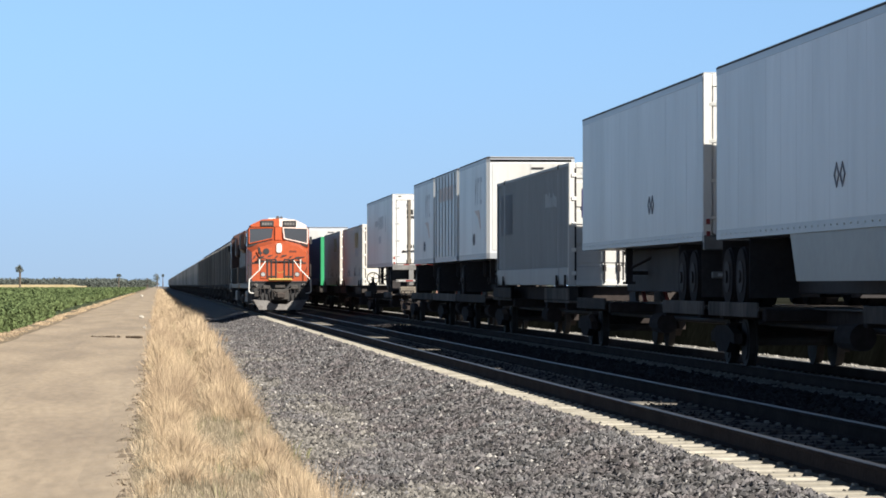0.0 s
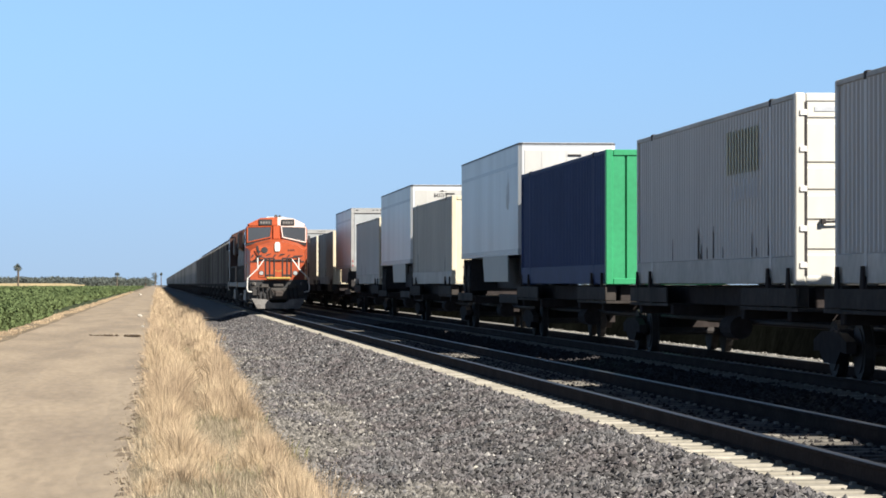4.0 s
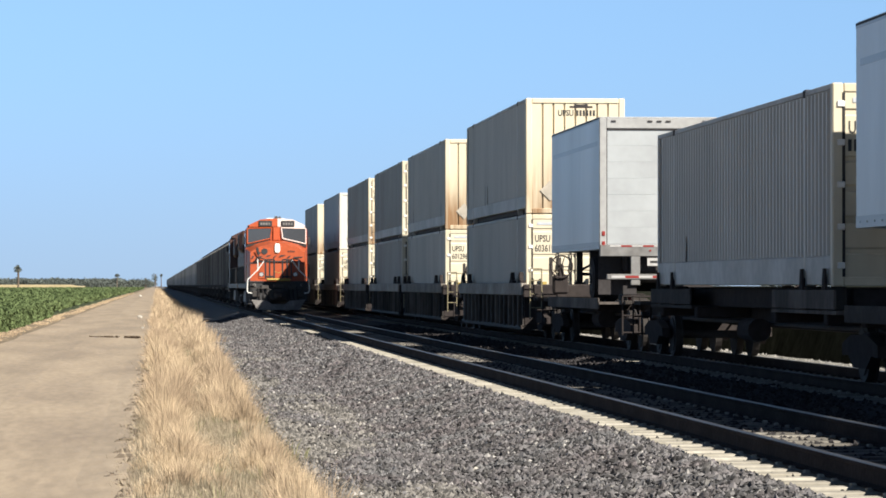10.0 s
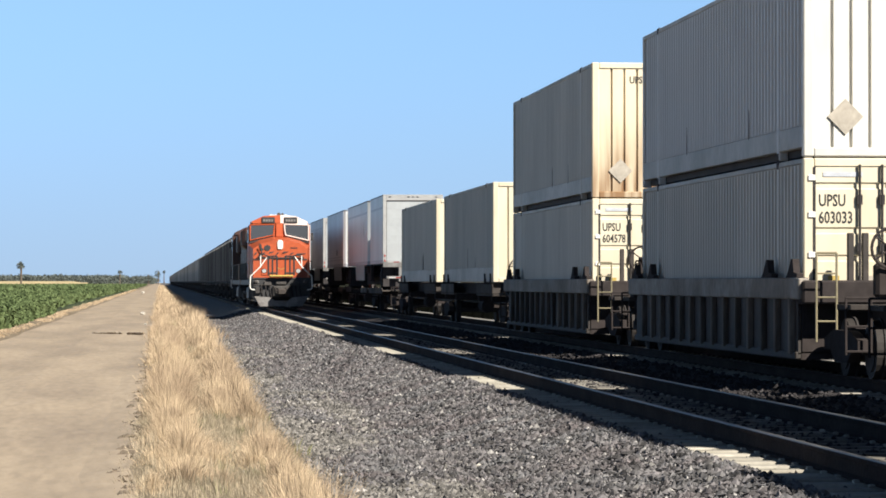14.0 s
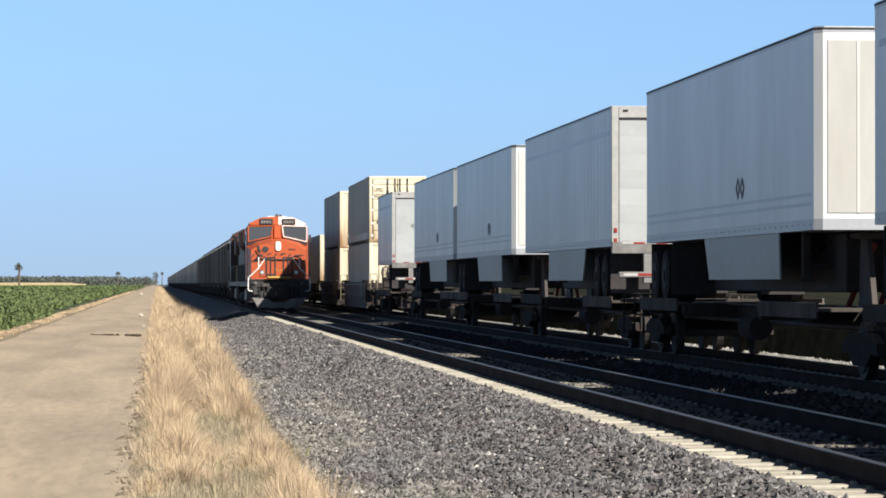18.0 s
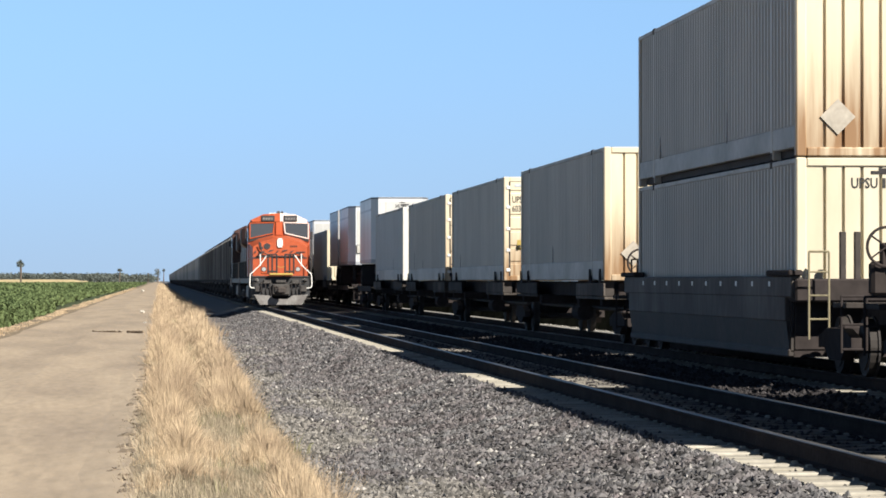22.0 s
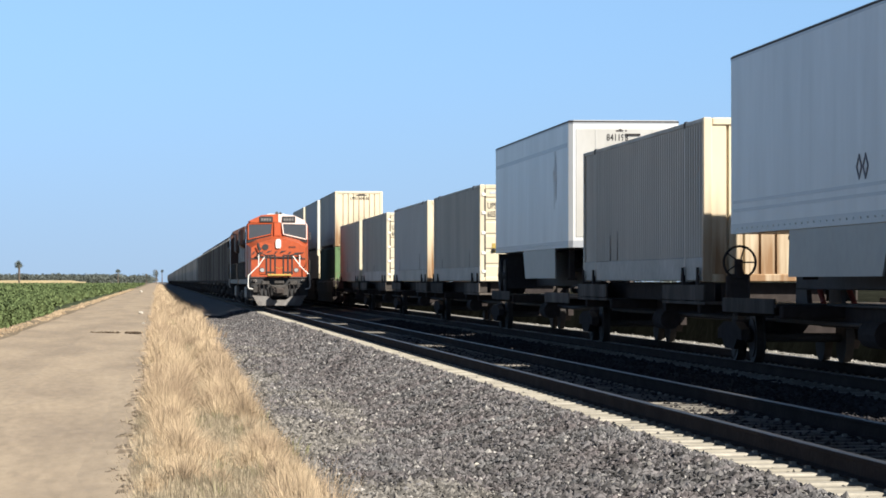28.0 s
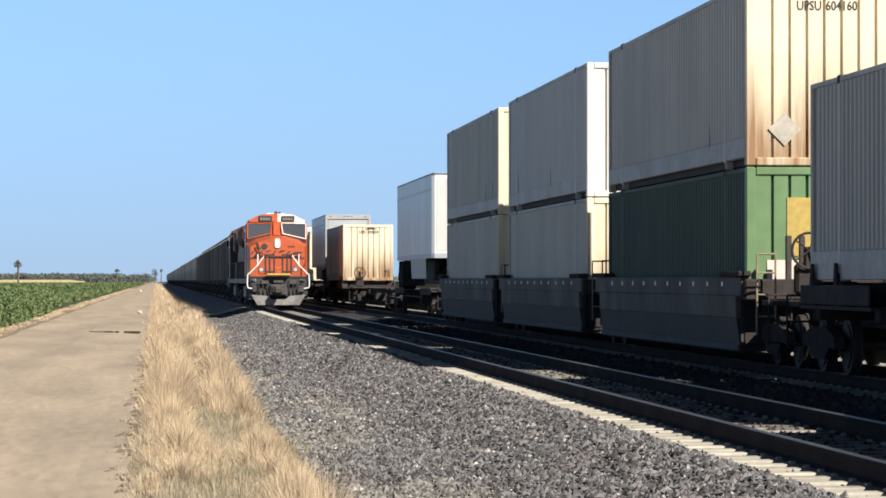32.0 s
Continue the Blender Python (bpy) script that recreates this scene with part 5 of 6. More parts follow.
    # running gear
    for k in ((1.1, 2.35) if L > 12 else (1.25,)):
        axle_set(root, 0, rear + d * k, 0.5, True)
    mid = rear + d * (1.72 if L > 12 else 1.25)
    part("suspension", lambda: Geo().box(-0.74, 0.74, -1.1, 1.1, 0.62, 1.13, 0.06).box(-0.6, 0.6, -0.9, 0.9, 0.42, 0.66, 0.06), M["dark"], root, key="sus").matrix_basis = pose(0, mid, 0)
    # added dark block under the floor, so the space below reads as shade
    inner = sorted((rear + d * 3.2, nose - d * 1.6)) if L > 12 else sorted((rear + d * 2.0, nose - d * 1.4))
    part("under_frame", Geo().box(-0.5, 0.5, *inner, 0.22, Z0 - 0.02, 0.02), M["dark"], root)
    part("slider_rail", Geo().box(-0.55, -0.42, *sorted((rear + d * 0.4, rear + d * min(5.0, L * 0.5))), 0.78, Z0).box(0.42, 0.55, *sorted((rear + d * 0.4, rear + d * min(5.0, L * 0.5))), 0.78, Z0), M["dark"], root)
    for k in (0.42, 2.95) if L > 12 else (0.5, 1.95):
        for s in (-1, 1):
            part("mud_flap", lambda: Geo().box(-0.42, 0.42, -0.01, 0.01, 0.15, Z0 - 0.02), M["dark"], root, key="mf").matrix_basis = pose(s * 0.84, rear + d * k, 0)
    g_at = nose - d * (2.6 if L > 12 and end == "nose" else 4.6 if L > 12 else 2.2)
    for s in (-1, 1):
        part("landing_leg", lambda: Geo().box(-0.07, 0.07, -0.07, 0.07, 0.42, 1.16, 0.012).box(-0.12, 0.12, -0.12, 0.12, 0.38, 0.43), M["dark"], root, key="ll").matrix_basis = pose(s * 0.9, g_at, 0)
    part("leg_brace", lambda: Geo().rod((-0.9, 0, 0.62), (0.9, 0, 0.62), 0.04).rod((-0.9, 0, 0.7), (-0.2, -0.8, 1.12), 0.03).rod((0.9, 0, 0.7), (0.2, -0.8, 1.12), 0.03), M["dark"], root, key="lgb").matrix_basis = pose(0, g_at, 0, 0, 0, 0 if d > 0 else 180)
    if skirt and L > 12:
        y0, y1 = g_at - d * 0.35, g_at - d * 7.2
        for s in (-1, 1):
            part("side_skirt", Geo().prism([(y0, Z0), (y0 + d * 0.1, 0.42), (y1 + d * 0.5, 0.42), (y1, Z0)], "x", *sorted((s * 1.27, s * 1.24))), M["skirt"], root, "grey side skirt")
    # faded lettering, two small bars or bands that stand for it
    if mark == "orange":
        part("marking", Geo().box(-1.3065, -1.3, 1.3, 6.8, Z1 - 0.95, Z1 - 0.5), M["faint_orange"], root)
    elif mark == "letters":
        g = Geo()
        for k in range(3):
            y = 1.4 + k * 0.75
            g.prism([(y + 0.46, Z1 - 1.35), (y + 0.60, Z1 - 1.35), (y + 0.52, Z1 - 0.55), (y + 0.38, Z1 - 0.55)], "x", -1.304, -1.299)
            g.prism([(y + 0.02, Z1 - 0.55), (y + 0.40, Z1 - (0.55 if k != 2 else 0.95)), (y + 0.40, Z1 - (0.69 if k != 2 else 1.1)), (y + 0.02, Z1 - 0.70)], "x", -1.304, -1.299)
            if k == 0:
                g.prism([(y + 0.05, Z1 - 1.22), (y + 0.46, Z1 - 1.22), (y + 0.46, Z1 - 1.35), (y + 0.05, Z1 - 1.35)], "x", -1.304, -1.299)
        part("marking", g, M["faint"], root, "faded slanted blue-grey marking")
        part("marking", Geo().prism([(1.6, Z1 - 2.05), (2.2, Z1 - 1.52), (3.7, Z1 - 1.52), (2.6, Z1 - 1.72), (1.9, Z1 - 2.12)], "x", -1.304, -1.299), M["faint_orange"], root, "faded pink wedge marking")
        placard_pair(root, 3.6, 1.75)
    elif mark == "long":
        g = Geo()
        for k in range(15):
            y = 5.4 + k * 0.36
            g.box(-1.3045, -1.3, y, y + (0.2 if k % 3 else 0.1), Z1 - (1.35 if k < 9 else 1.2), Z1 - (0.8 if k < 9 else 0.95))
            if k % 3 == 1:
                g.box(-1.3045, -1.3, y + 0.2, y + 0.36, Z1 - 1.12, Z1 - 1.04)
        part("marking", g.box(-1.3065, -1.3, 6.9, 8.2, Z1 - 1.95, Z1 - 1.65).box(-1.3065, -1.3, 3.9, 4.15, Z1 - 1.5, Z1 - 0.8), M["faint"], root)
    elif mark == "oval":
        g = Geo()
        for k in range(9):
            y, z = 2.25 + k * 0.09 + rng.normal(0, 0.03), Z1 - 1.25 + rng.normal(0, 0.15)
            tall = rng.uniform(0.2, 0.75) * (1 - abs(k - 4) / 7)
            g.prism([(y, z - tall), (y + 0.05, z - tall * 0.8), (y + 0.06, z + tall * 0.7), (y + 0.02, z + tall)], "x", -1.304, -1.299)
        part("marking", g, M["smudge"], root, "faint dirty smear")
    elif mark == "small":
        placard_pair(root, L * 0.36, 1.92)
    return tagged(root, label or ("white road trailer " + ("with a roll-up rear door" if end == "door" and door == "roll" else "with closed swing doors" if end == "door" else "with a plain nose") + " on a spine car"),
                  "trailer", group="trailers on the train")


def placard_pair(root, y, z):
    """Two empty diamond-shaped placard frames side by side on the shaded wall."""
    for k in (0.0, 0.4):
        frame_ = Geo()
        for a, b in ((0, 1), (1, 2), (2, 3), (3, 0)):
            c = [(0.18, 0), (0, 0.18), (-0.18, 0), (0, -0.18)]
            frame_.prism([c[a], c[b], (c[b][0] * 0.72, c[b][1] * 0.72), (c[a][0] * 0.72, c[a][1] * 0.72)], "x", -1.312, -1.299)
        shifted(part("placard_frame", frame_, M["faint_blue"], root, "dark diamond placard frame"), 0, y + k, z)


def ride(thing, s, height):
    MOVERS.append((thing, s, height))


def box_at(s, end, **k):
    ride(container(end, **k), s, 1.36)
    RIDES.append((s, s + BOX, "spine"))


def trailer_at(s, length, end, **k):
    ride(trailer(length, end, **k), s, 1.02)
    RIDES.append((s, s + length, "spine"))


def stack_at(s, upper, lower, style="ribbed"):
    ride(container(**lower), s, 0.33)
    ride(container(height=3.01, **upper), s, 3.245)
    RIDES.append((s, s + BOX, "well_" + style))


def truck(parent, y):
    """A two-axle freight truck."""
    for s in (-1, 1):
        part("side_frame", lambda: Geo().prism([(-1.15, 0.38), (-1.15, 0.55), (-0.55, 0.68), (0.55, 0.68), (1.15, 0.55), (1.15, 0.38), (0.75, 0.4), (0.42, 0.22), (-0.42, 0.22), (-0.75, 0.4)], "x", *sorted((s * 0.93, s * 1.08))),
             M["black"], parent, key=("sf", s)).matrix_basis = pose(0, y, 0)
    part("bolster", lambda: Geo().box(-1.0, 1.0, -0.2, 0.2, 0.45, 0.72, 0.03), M["black"], parent, key="bo").matrix_basis = pose(0, y, 0)
    for k in (-0.86, 0.86):
        part("axle", lambda: Geo().disc(0, 0, 0.42, "x", 0.08, 1.9, 10), M["wheel"], parent, key="ax").matrix_basis = pose(0, y + k, 0)
        for s in (-1, 1):
            part("wheel", lambda: Geo().disc(s * 0.77, 0, 0.42, "x", 0.42, 0.12, 24, 1).disc(s * 0.70, 0, 0.42, "x", 0.445, 0.03, 24).disc(s * 0.82, 0, 0.42, "x", 0.33, 0.06, 20),
                 [M["wheel"], M["tread"]], parent, key=("wh", s)).matrix_basis = pose(0, y + k, 0)


def end_fittings(root, y, d):
    """Coupler, brake wheel and steps at a car's free end; d: the way out of the car."""
    part("coupler", lambda: Geo().box(-0.11, 0.11, 0, 0.6, 0.72, 0.92, 0.02).box(-0.17, 0.17, 0.55, 0.85, 0.68, 0.98, 0.05), M["car_brown"], root, key="cou").matrix_basis = pose(0, y, 0, 0, 0, 0 if d > 0 else 180)
    part("end_platform", lambda: Geo().box(-1.25, 1.25, -0.9, 0, 0.98, 1.06, 0.01), M["car_grey"], root, key="epf").matrix_basis = pose(0, y, 0, 0, 0, 0 if d > 0 else 180)
    for s in (-1, 1):
        part("step_ladder", lambda: Geo().path([(-0.18, 0, 0.35), (-0.18, 0, 1.15), (0.18, 0, 1.15), (0.18, 0, 0.35)], 0.018).rod((-0.18, 0, 0.4), (0.18, 0, 0.4), 0.018).rod((-0.18, 0, 0.75), (0.18, 0, 0.75), 0.018), M["black"], root, key="stl").matrix_basis = pose(s * 1.1, y - d * 0.15, 0)


def brake_wheel(root, x, y, z):
    rim = Geo()
    ring = [(0.28 * math.cos(a * math.pi / 10), 0, 0.28 * math.sin(a * math.pi / 10)) for a in range(21)]
    rim.path(ring, 0.022)
    for a in range(0, 20, 4):
        rim.rod((0, 0, 0), ring[a], 0.014)
    part("brake_wheel", rim, M["black"], root).matrix_basis = pose(x, y, z)
    part("brake_housing", Geo().box(-0.2, 0.2, 0.06, 0.32, -0.70, -0.2, 0.05).box(-0.06, 0.06, 0.03, 0.2, -0.3, 0.06, 0.02), M["black"], root).matrix_basis = pose(x, y, z)


def spine_car(y0, y1, free0, free1, joint, loads):
    """A spine platform from y0 to y1; loads: (start, end, kind). joint: a truck shared with the car ahead."""
    root = new("spine_car")
    L = y1 - y0
    part("centre_sill", Geo().box(-0.32, 0.32, 0.1, L - 0.1, 0.66, 1.0, 0.03), M["black"], root)
    part("sill_flange", Geo().box(-0.5, 0.5, 0.3, L - 0.3, 0.985, 1.015, 0.005), M["car_brown"], root)
    for a, b, kind in loads:
        a, b = a - y0, b - y0
        for y in (a + 0.5, a + 4.4, b - 4.4, b - 0.5) if b - a > 12 else (a + 0.5, b - 0.5):
            part("cross_bearer", lambda: Geo().box(-1.3, 1.3, -0.14, 0.14, 0.80, 0.995, 0.02), M["black"], root, key="cb").matrix_basis = pose(0, y, 0)
        for s in (-1, 1):
            span = ((a - 0.5, a + 4.3), (b - 4.3, b + 0.5)) if b - a > 12 else ((a - 0.3, b + 0.3),)
            for p, q in span:
                part("side_platform", Geo().box(*sorted((s * 1.36, s * 0.55)), p, q, 0.96, 1.015, 0.005).box(*sorted((s * 1.37, s * 1.33)), p + 0.1, q - 0.1, 1.03 if kind == "box" else 0.86, 1.31 if kind == "box" else 1.10, 0.01), M["side_plate"] if rng.random() < 0.6 else M["car_grey"], root)
            # added black block that shuts the see-through gap below the container
            if kind == "box" and s > 0:
                part("load_deck", Geo().box(-0.95, 0.95, a + 0.25, b - 0.25, 1.0, 1.345, 0.02), M["black"], root)
            if kind == "box":
                for y in (a + 0.35, a + 2.0, b - 2.0, b - 0.35):
                    part("pedestal", lambda: Geo().box(*sorted((s * 1.33, s * 1.05)), -0.16, 0.16, 1.01, 1.36, 0.02), M["car_brown"], root, key=("pd", s)).matrix_basis = pose(0, y, 0)
                    part("guide", lambda: Geo().prism([(-0.13, 1.3), (0.13, 1.3), (0.06, 1.62), (-0.06, 1.62)], "x", *sorted((s * 1.36, s * 1.325))), M["black"], root, key=("gd", s)).matrix_basis = pose(0, y, 0)
        if kind != "box":
            at = a + 1.1 if kind == "nose" else b - 1.1
            part("hitch", lambda: Geo().prism([(-0.55, 1.0), (0.45, 1.0), (0.28, 2.1), (-0.12, 2.1)], "x", -0.32, -0.24).prism([(-0.55, 1.0), (0.45, 1.0), (0.28, 2.1), (-0.12, 2.1)], "x", 0.24, 0.32).box(-0.45, 0.45, -0.3, 0.45, 2.04, 2.15, 0.03), M["car_brown"], root, "raised trailer hitch", key="hi").matrix_basis = pose(0, at, 0)
            part("hitch_strut", lambda: Geo().rod((-0.2, 0.1, 1.95), (-0.25, -1.5, 1.02), 0.05).rod((0.2, 0.1, 1.95), (0.25, -1.5, 1.02), 0.05), M["red_rail"], root, key="hs").matrix_basis = pose(0, at, 0, 0, 0, 0 if kind != "nose" else 180)
    part("brake_pipe", Geo().rod((-0.5, 0.4, 0.72), (-0.5, L - 0.4, 0.72), 0.03).rod((0.45, 0.4, 0.62), (0.45, L - 0.4, 0.62), 0.025), M["car_brown"], root)
    part("air_tank", lambda: Geo().disc(-0.75, 0, 0.62, "y", 0.2, 1.1, 14), M["black"], root, key="at").matrix_basis = pose(0, L * 0.48, 0)
    if free0:
        truck(root, 1.55), end_fittings(root, 0.05, -1)
        if any(kind == "box" for _, _, kind in loads):
            brake_wheel(root, -0.75, 0.3, 1.75)
    elif joint:
        truck(root, 0.0)
    if free1:
        truck(root, L - 1.55), end_fittings(root, L - 0.05, 1)
    return tagged(root, "black spine car platform with grey side plates on freight trucks", "railcar", group="cars of the freight train")


def well_car(y0, y1, a, free0, free1, joint, ribbed):
    """A well car; the well starts at a."""
    root = new("well_car")
    L, w0, w1 = y1 - y0, a - y0 - 0.1, a - y0 + BOX + 0.1
    paint = M["well_grey"]
    for s in (-1, 1):
        part("top_chord", Geo().box(*sorted((s * 1.50, s * 1.335)), w0 - 0.5, w1 + 0.5, 1.12, 1.44, 0.02), M["chord"] if ribbed else paint, root)
        part("well_side", Geo().box(*sorted((s * 1.40, s * 1.36)), w0, w1, 0.30, 1.2), M["car_brown"], root)
        part("bottom_chord", Geo().box(*sorted((s * 1.45, s * 1.33)), w0, w1, 0.22, 0.34, 0.02), M["car_brown"], root)
        if ribbed:
            k = w0 + 0.3
            while k < w1 - 0.2:
                shifted(part("side_rib", lambda: Geo().box(*sorted((s * 1.49, s * 1.395)), -0.07, 0.07, 0.30, 1.19, 0.015), M["well_dark"], root, key=("srb", s)), 0, k)
                k += 1.14
        else:
            part("side_plate", Geo().box(*sorted((s * 1.485, s * 1.395)), w0 + 0.05, w1 - 0.05, 0.76, 1.19, 0.015), paint, root)
            # the lower plate takes a darker material in place of the shade there
            low = Geo().prism([(s * 1.47, 0.765), (s * 1.40, 0.765), (s * 1.36, 0.24), (s * 1.40, 0.24)], "y", w0 + 0.05, w1 - 0.05)
            part("lower_plate", low, M["car_brown"], root, "slanting lower plate darkened as shade")
            k = w0 + 1.2
            while k < w1 - 1:
                shifted(part("bolt_plate", lambda: Geo().box(*sorted((s * 1.51, s * 1.495)), -0.06, 0.06, 1.28, 1.36, 0.008), M["alu"], root, key=("bpl", s)), 0, k)
                k += 1.45
        for y in (w0 + 0.2, w1 - 0.2, w0 + 2.2, w1 - 2.2) if ribbed else (w0 + 0.3, w1 - 0.3):
            if not ribbed:
                part("guide_plate", lambda: Geo().box(*sorted((s * 1.56, s * 1.34)), -0.9, 0.9, 1.44, 1.53, 0.02), M["black"], root, key=("gpl", s)).matrix_basis = pose(0, y, 0)
                continue
            part("lock_guide", lambda: Geo().prism([(-0.45, 1.43), (0.45, 1.43), (0.25, 1.52), (0.0, 1.72), (-0.12, 1.72), (-0.2, 1.52), (-0.45, 1.5)], "x", *sorted((s * 1.47, s * 1.37))), M["black"], root, key=("lg", s)).matrix_basis = pose(0, y, 0)
    part("well_floor", Geo().box(-1.36, 1.36, w0, w1, 0.22, 0.32), M["black"], root)
    for lo, hi, d in ((0.0, w0, -1), (w1, L, 1)):
        part("end_sill", Geo().box(-0.35, 0.35, lo + 0.05, hi - 0.02, 0.66, 1.05, 0.03), M["black"], root)
        part("end_deck", Geo().box(-1.45, 1.45, *((hi - 0.6, hi - 0.03) if d < 0 else (lo + 0.03, lo + 0.6)), 1.05, 1.40, 0.03), M["black"], root)
        edge = hi - 0.5 if d < 0 else lo + 0.5
        part("end_bulkhead", Geo().box(-1.35, 1.35, *((hi - 0.025, hi + 0.03) if d < 0 else (lo - 0.03, lo + 0.025)), 0.33, 1.385, 0.01), M["black"], root)
        for s in (-1, 1):
            part("grab_rail", lambda: Geo().path([(-0.15, 0, 0.5), (-0.15, 0, 1.8), (0.15, 0, 1.8), (0.15, 0, 0.5)], 0.017).rod((-0.15, 0, 0.8), (0.15, 0, 0.8), 0.014).rod((-0.15, 0, 1.15), (0.15, 0, 1.15), 0.014).rod((-0.15, 0, 1.5), (0.15, 0, 1.5), 0.014), M["ladder_yellow"] if s < 0 and d < 0 else M["black"], root, "faded yellow ladder" if s < 0 and d < 0 else "", key=("gr", s, d)).matrix_basis = pose(s * 1.15, edge + d * 0.35, 0)
        for x in (-0.72, -0.5, 0.5, 0.72):
            part("guide_post", lambda: Geo().box(-0.045, 0.045, -0.05, 0.05, 1.38, 2.1, 0.01), M["car_brown"], root, key="gp").matrix_basis = pose(x, edge, 0)
    if free0:
        truck(root, max(0.9, w0 * 0.5)), end_fittings(root, 0.05, -1), brake_wheel(root, -0.6, 0.35, 1.85)
    elif joint:
        truck(root, 0.0)
    if free1:
        truck(root, L - max(0.9, (L - w1) * 0.5)), end_fittings(root, L - 0.05, 1)
    return tagged(root, "weathered grey well car with " + ("ribbed" if ribbed else "smooth") + " sides on freight trucks", "railcar", group="cars of the freight train")


def build_loads():
    # first stretch: trailers, pups and mixed containers
    trailer_at(21.5, 16.2, "nose", mark="small")
    trailer_at(39.7, 16.2, "nose", style="pale", mark="small")
    trailer_at(57.2, 16.4, "door", style="pale", door="swing", skirt=False, mark="small")
    box_at(76.05, "door", paint="slate", end_paint="pale", side_mark="sign", end_mark=True, label="slate grey corrugated container with a dark logo panel")
    trailer_at(95.1, 8.7, "nose", top=4.13, style="pale", mark="letters")
    trailer_at(104.6, 8.3, "nose", top=4.13, style="ribbed", mark="orange", label="white ribbed short trailer with a faded orange band")
    trailer_at(113.5, 8.8, "nose", top=4.13, style="pale", mark="letters")
    trailer_at(133.6, 16.4, "door", style="pale", door="swing", number="bars", mark="long", skirt=False, label="white long trailer with lettered swing doors")
    box_at(153.55, "door", paint="pale", side_mark="yellow", label="pale grey corrugated container with a faded yellow mark")
    box_at(172.55, "door", paint="pale", side_mark="yellow", label="pale grey corrugated container with a faded yellow mark")
    box_at(193.2, "rib", paint="blue", end_paint="mint", label="dark blue container with a bright green end")
    trailer_at(210.0, 16.2, "nose", style="band", mark="oval")
    box_at(229.6, "rib", paint="beige", placard=True)
    trailer_at(246.8, 16.2, "nose", style="band", number="843769", label="white long trailer with a black number on its nose")
    # second stretch: containers, short trailers, six double stacks
    box_at(264.25, "door", number="", paint="pale", end_paint="beige_end", label="pale corrugated shipping container with closed double doors")
    trailer_at(284.6, 13.8, "door", style="band", skirt=True)
    box_at(301.35, "rib")
    box_at(319.9, "door", number="bars")
    trailer_at(339.4, 13.7, "door", style="band", mark="oval", top=3.97)
    box_at(354.6, "door", number="bars")
    trailer_at(378.9, 8.6, "door", style="band", top=4.02)
    stack_at(393.0, dict(end="rib", number="bars", stain=True, placard=True), dict(end="door", number="603619"))
    stack_at(416.75, dict(end="rib", stain=True, placard=True), dict(end="door", number="601296"))
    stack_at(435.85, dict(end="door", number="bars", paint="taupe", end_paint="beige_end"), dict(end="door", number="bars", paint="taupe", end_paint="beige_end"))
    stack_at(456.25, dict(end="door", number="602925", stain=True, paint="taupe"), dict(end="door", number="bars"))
    stack_at(479.7, dict(end="rib", paint="pale", placard=True, number="bars"), dict(end="door", number="603033"))
    stack_at(503.4, dict(end="rib", stain=True, placard=True, number="bars"), dict(end="door", number="604578"))
    box_at(524.9, "rib")
    box_at(544.2, "rib")
    trailer_at(571.2, 8.5, "door", style="band", label="white short trailer with a roll-up rear door")
    # third stretch: a line of long white trailers, two stacks, containers
    trailer_at(581.6, 15.9, "nose", style="band", bevel=0.12, mark="oval")
    trailer_at(601.4, 16.4, "nose", style="low_band", bevel=0.12, mark="small")
    trailer_at(622.7, 16.2, "door", style="fluted", label="white fluted road trailer with a roll-up rear door")
    trailer_at(642.1, 16.2, "nose", style="low_band", bevel=0.12, mark="small")
    trailer_at(659.5, 16.2, "nose", style="low_band", bevel=0.12, mark="small")
    trailer_at(687.4, 8.5, "door", style="band", scuffed=True, label="white short trailer with a dented roll-up door")
    stack_at(701.75, dict(end="door", number="602386", stain=True), dict(end="rib", number="bars"), "smooth")
    stack_at(725.7, dict(end="rib", stain=True, placard=True, number="bars"), dict(end="rib", number="bars"), "smooth")
    box_at(746.9, "rib", stain=True, placard=True)
    box_at(767.35, "door", number="603257", stain=True)
    box_at(785.95, "door", number="6019", stain=True)
    box_at(805.1, "rib", paint="pale")
    trailer_at(823.9, 8.6, "nose", style="band", bevel=0.3, number="343543", label="white short trailer with a dark angled nose")
    trailer_at(841.7, 8.6, "nose", style="band", bevel=0.35, number="342681", label="white short trailer with a black number on its nose")
    trailer_at(851.9, 8.4, "door", style="band")
    box_at(863.45, "rib")
    trailer_at(880.8, 13.7, "nose", style="band")
    # last stretch
    trailer_at(899.5, 16.3, "door", style="low_band", door="swing", mark="small")
    box_at(918.5, "rib", stain=True)
    trailer_at(937.2, 16.5, "nose", style="band", mark="oval", number="841198")
    box_at(958.3, "door", number="605185")
    box_at(977.25, "rib", paint="pale", stain=True)
    box_at(998.0, "door", number="60422")
    box_at(1016.5, "rib")
    stack_at(1037.85, dict(end="rib", stain=True, placard=True, number="604160"), dict(end="rib", paint="teal", end_paint="green", end_patch=True, label="slate green container with a patched green end"), "smooth")
    stack_at(1057.5, dict(end="rib", paint="pale"), dict(end="rib", stain=True), "smooth")
    stack_at(1076.4, dict(end="rib"), dict(end="rib", stain=True), "smooth")
    trailer_at(1098.5, 16.4, "nose", style="band")
    box_at(1152.9, "rib", stain=True, number="bars")
    trailer_at(1170.6, 16.2, "door", style="band")
    box_at(1190.0, "rib")
    trailer_at(1208.5, 16.2, "nose", style="band")


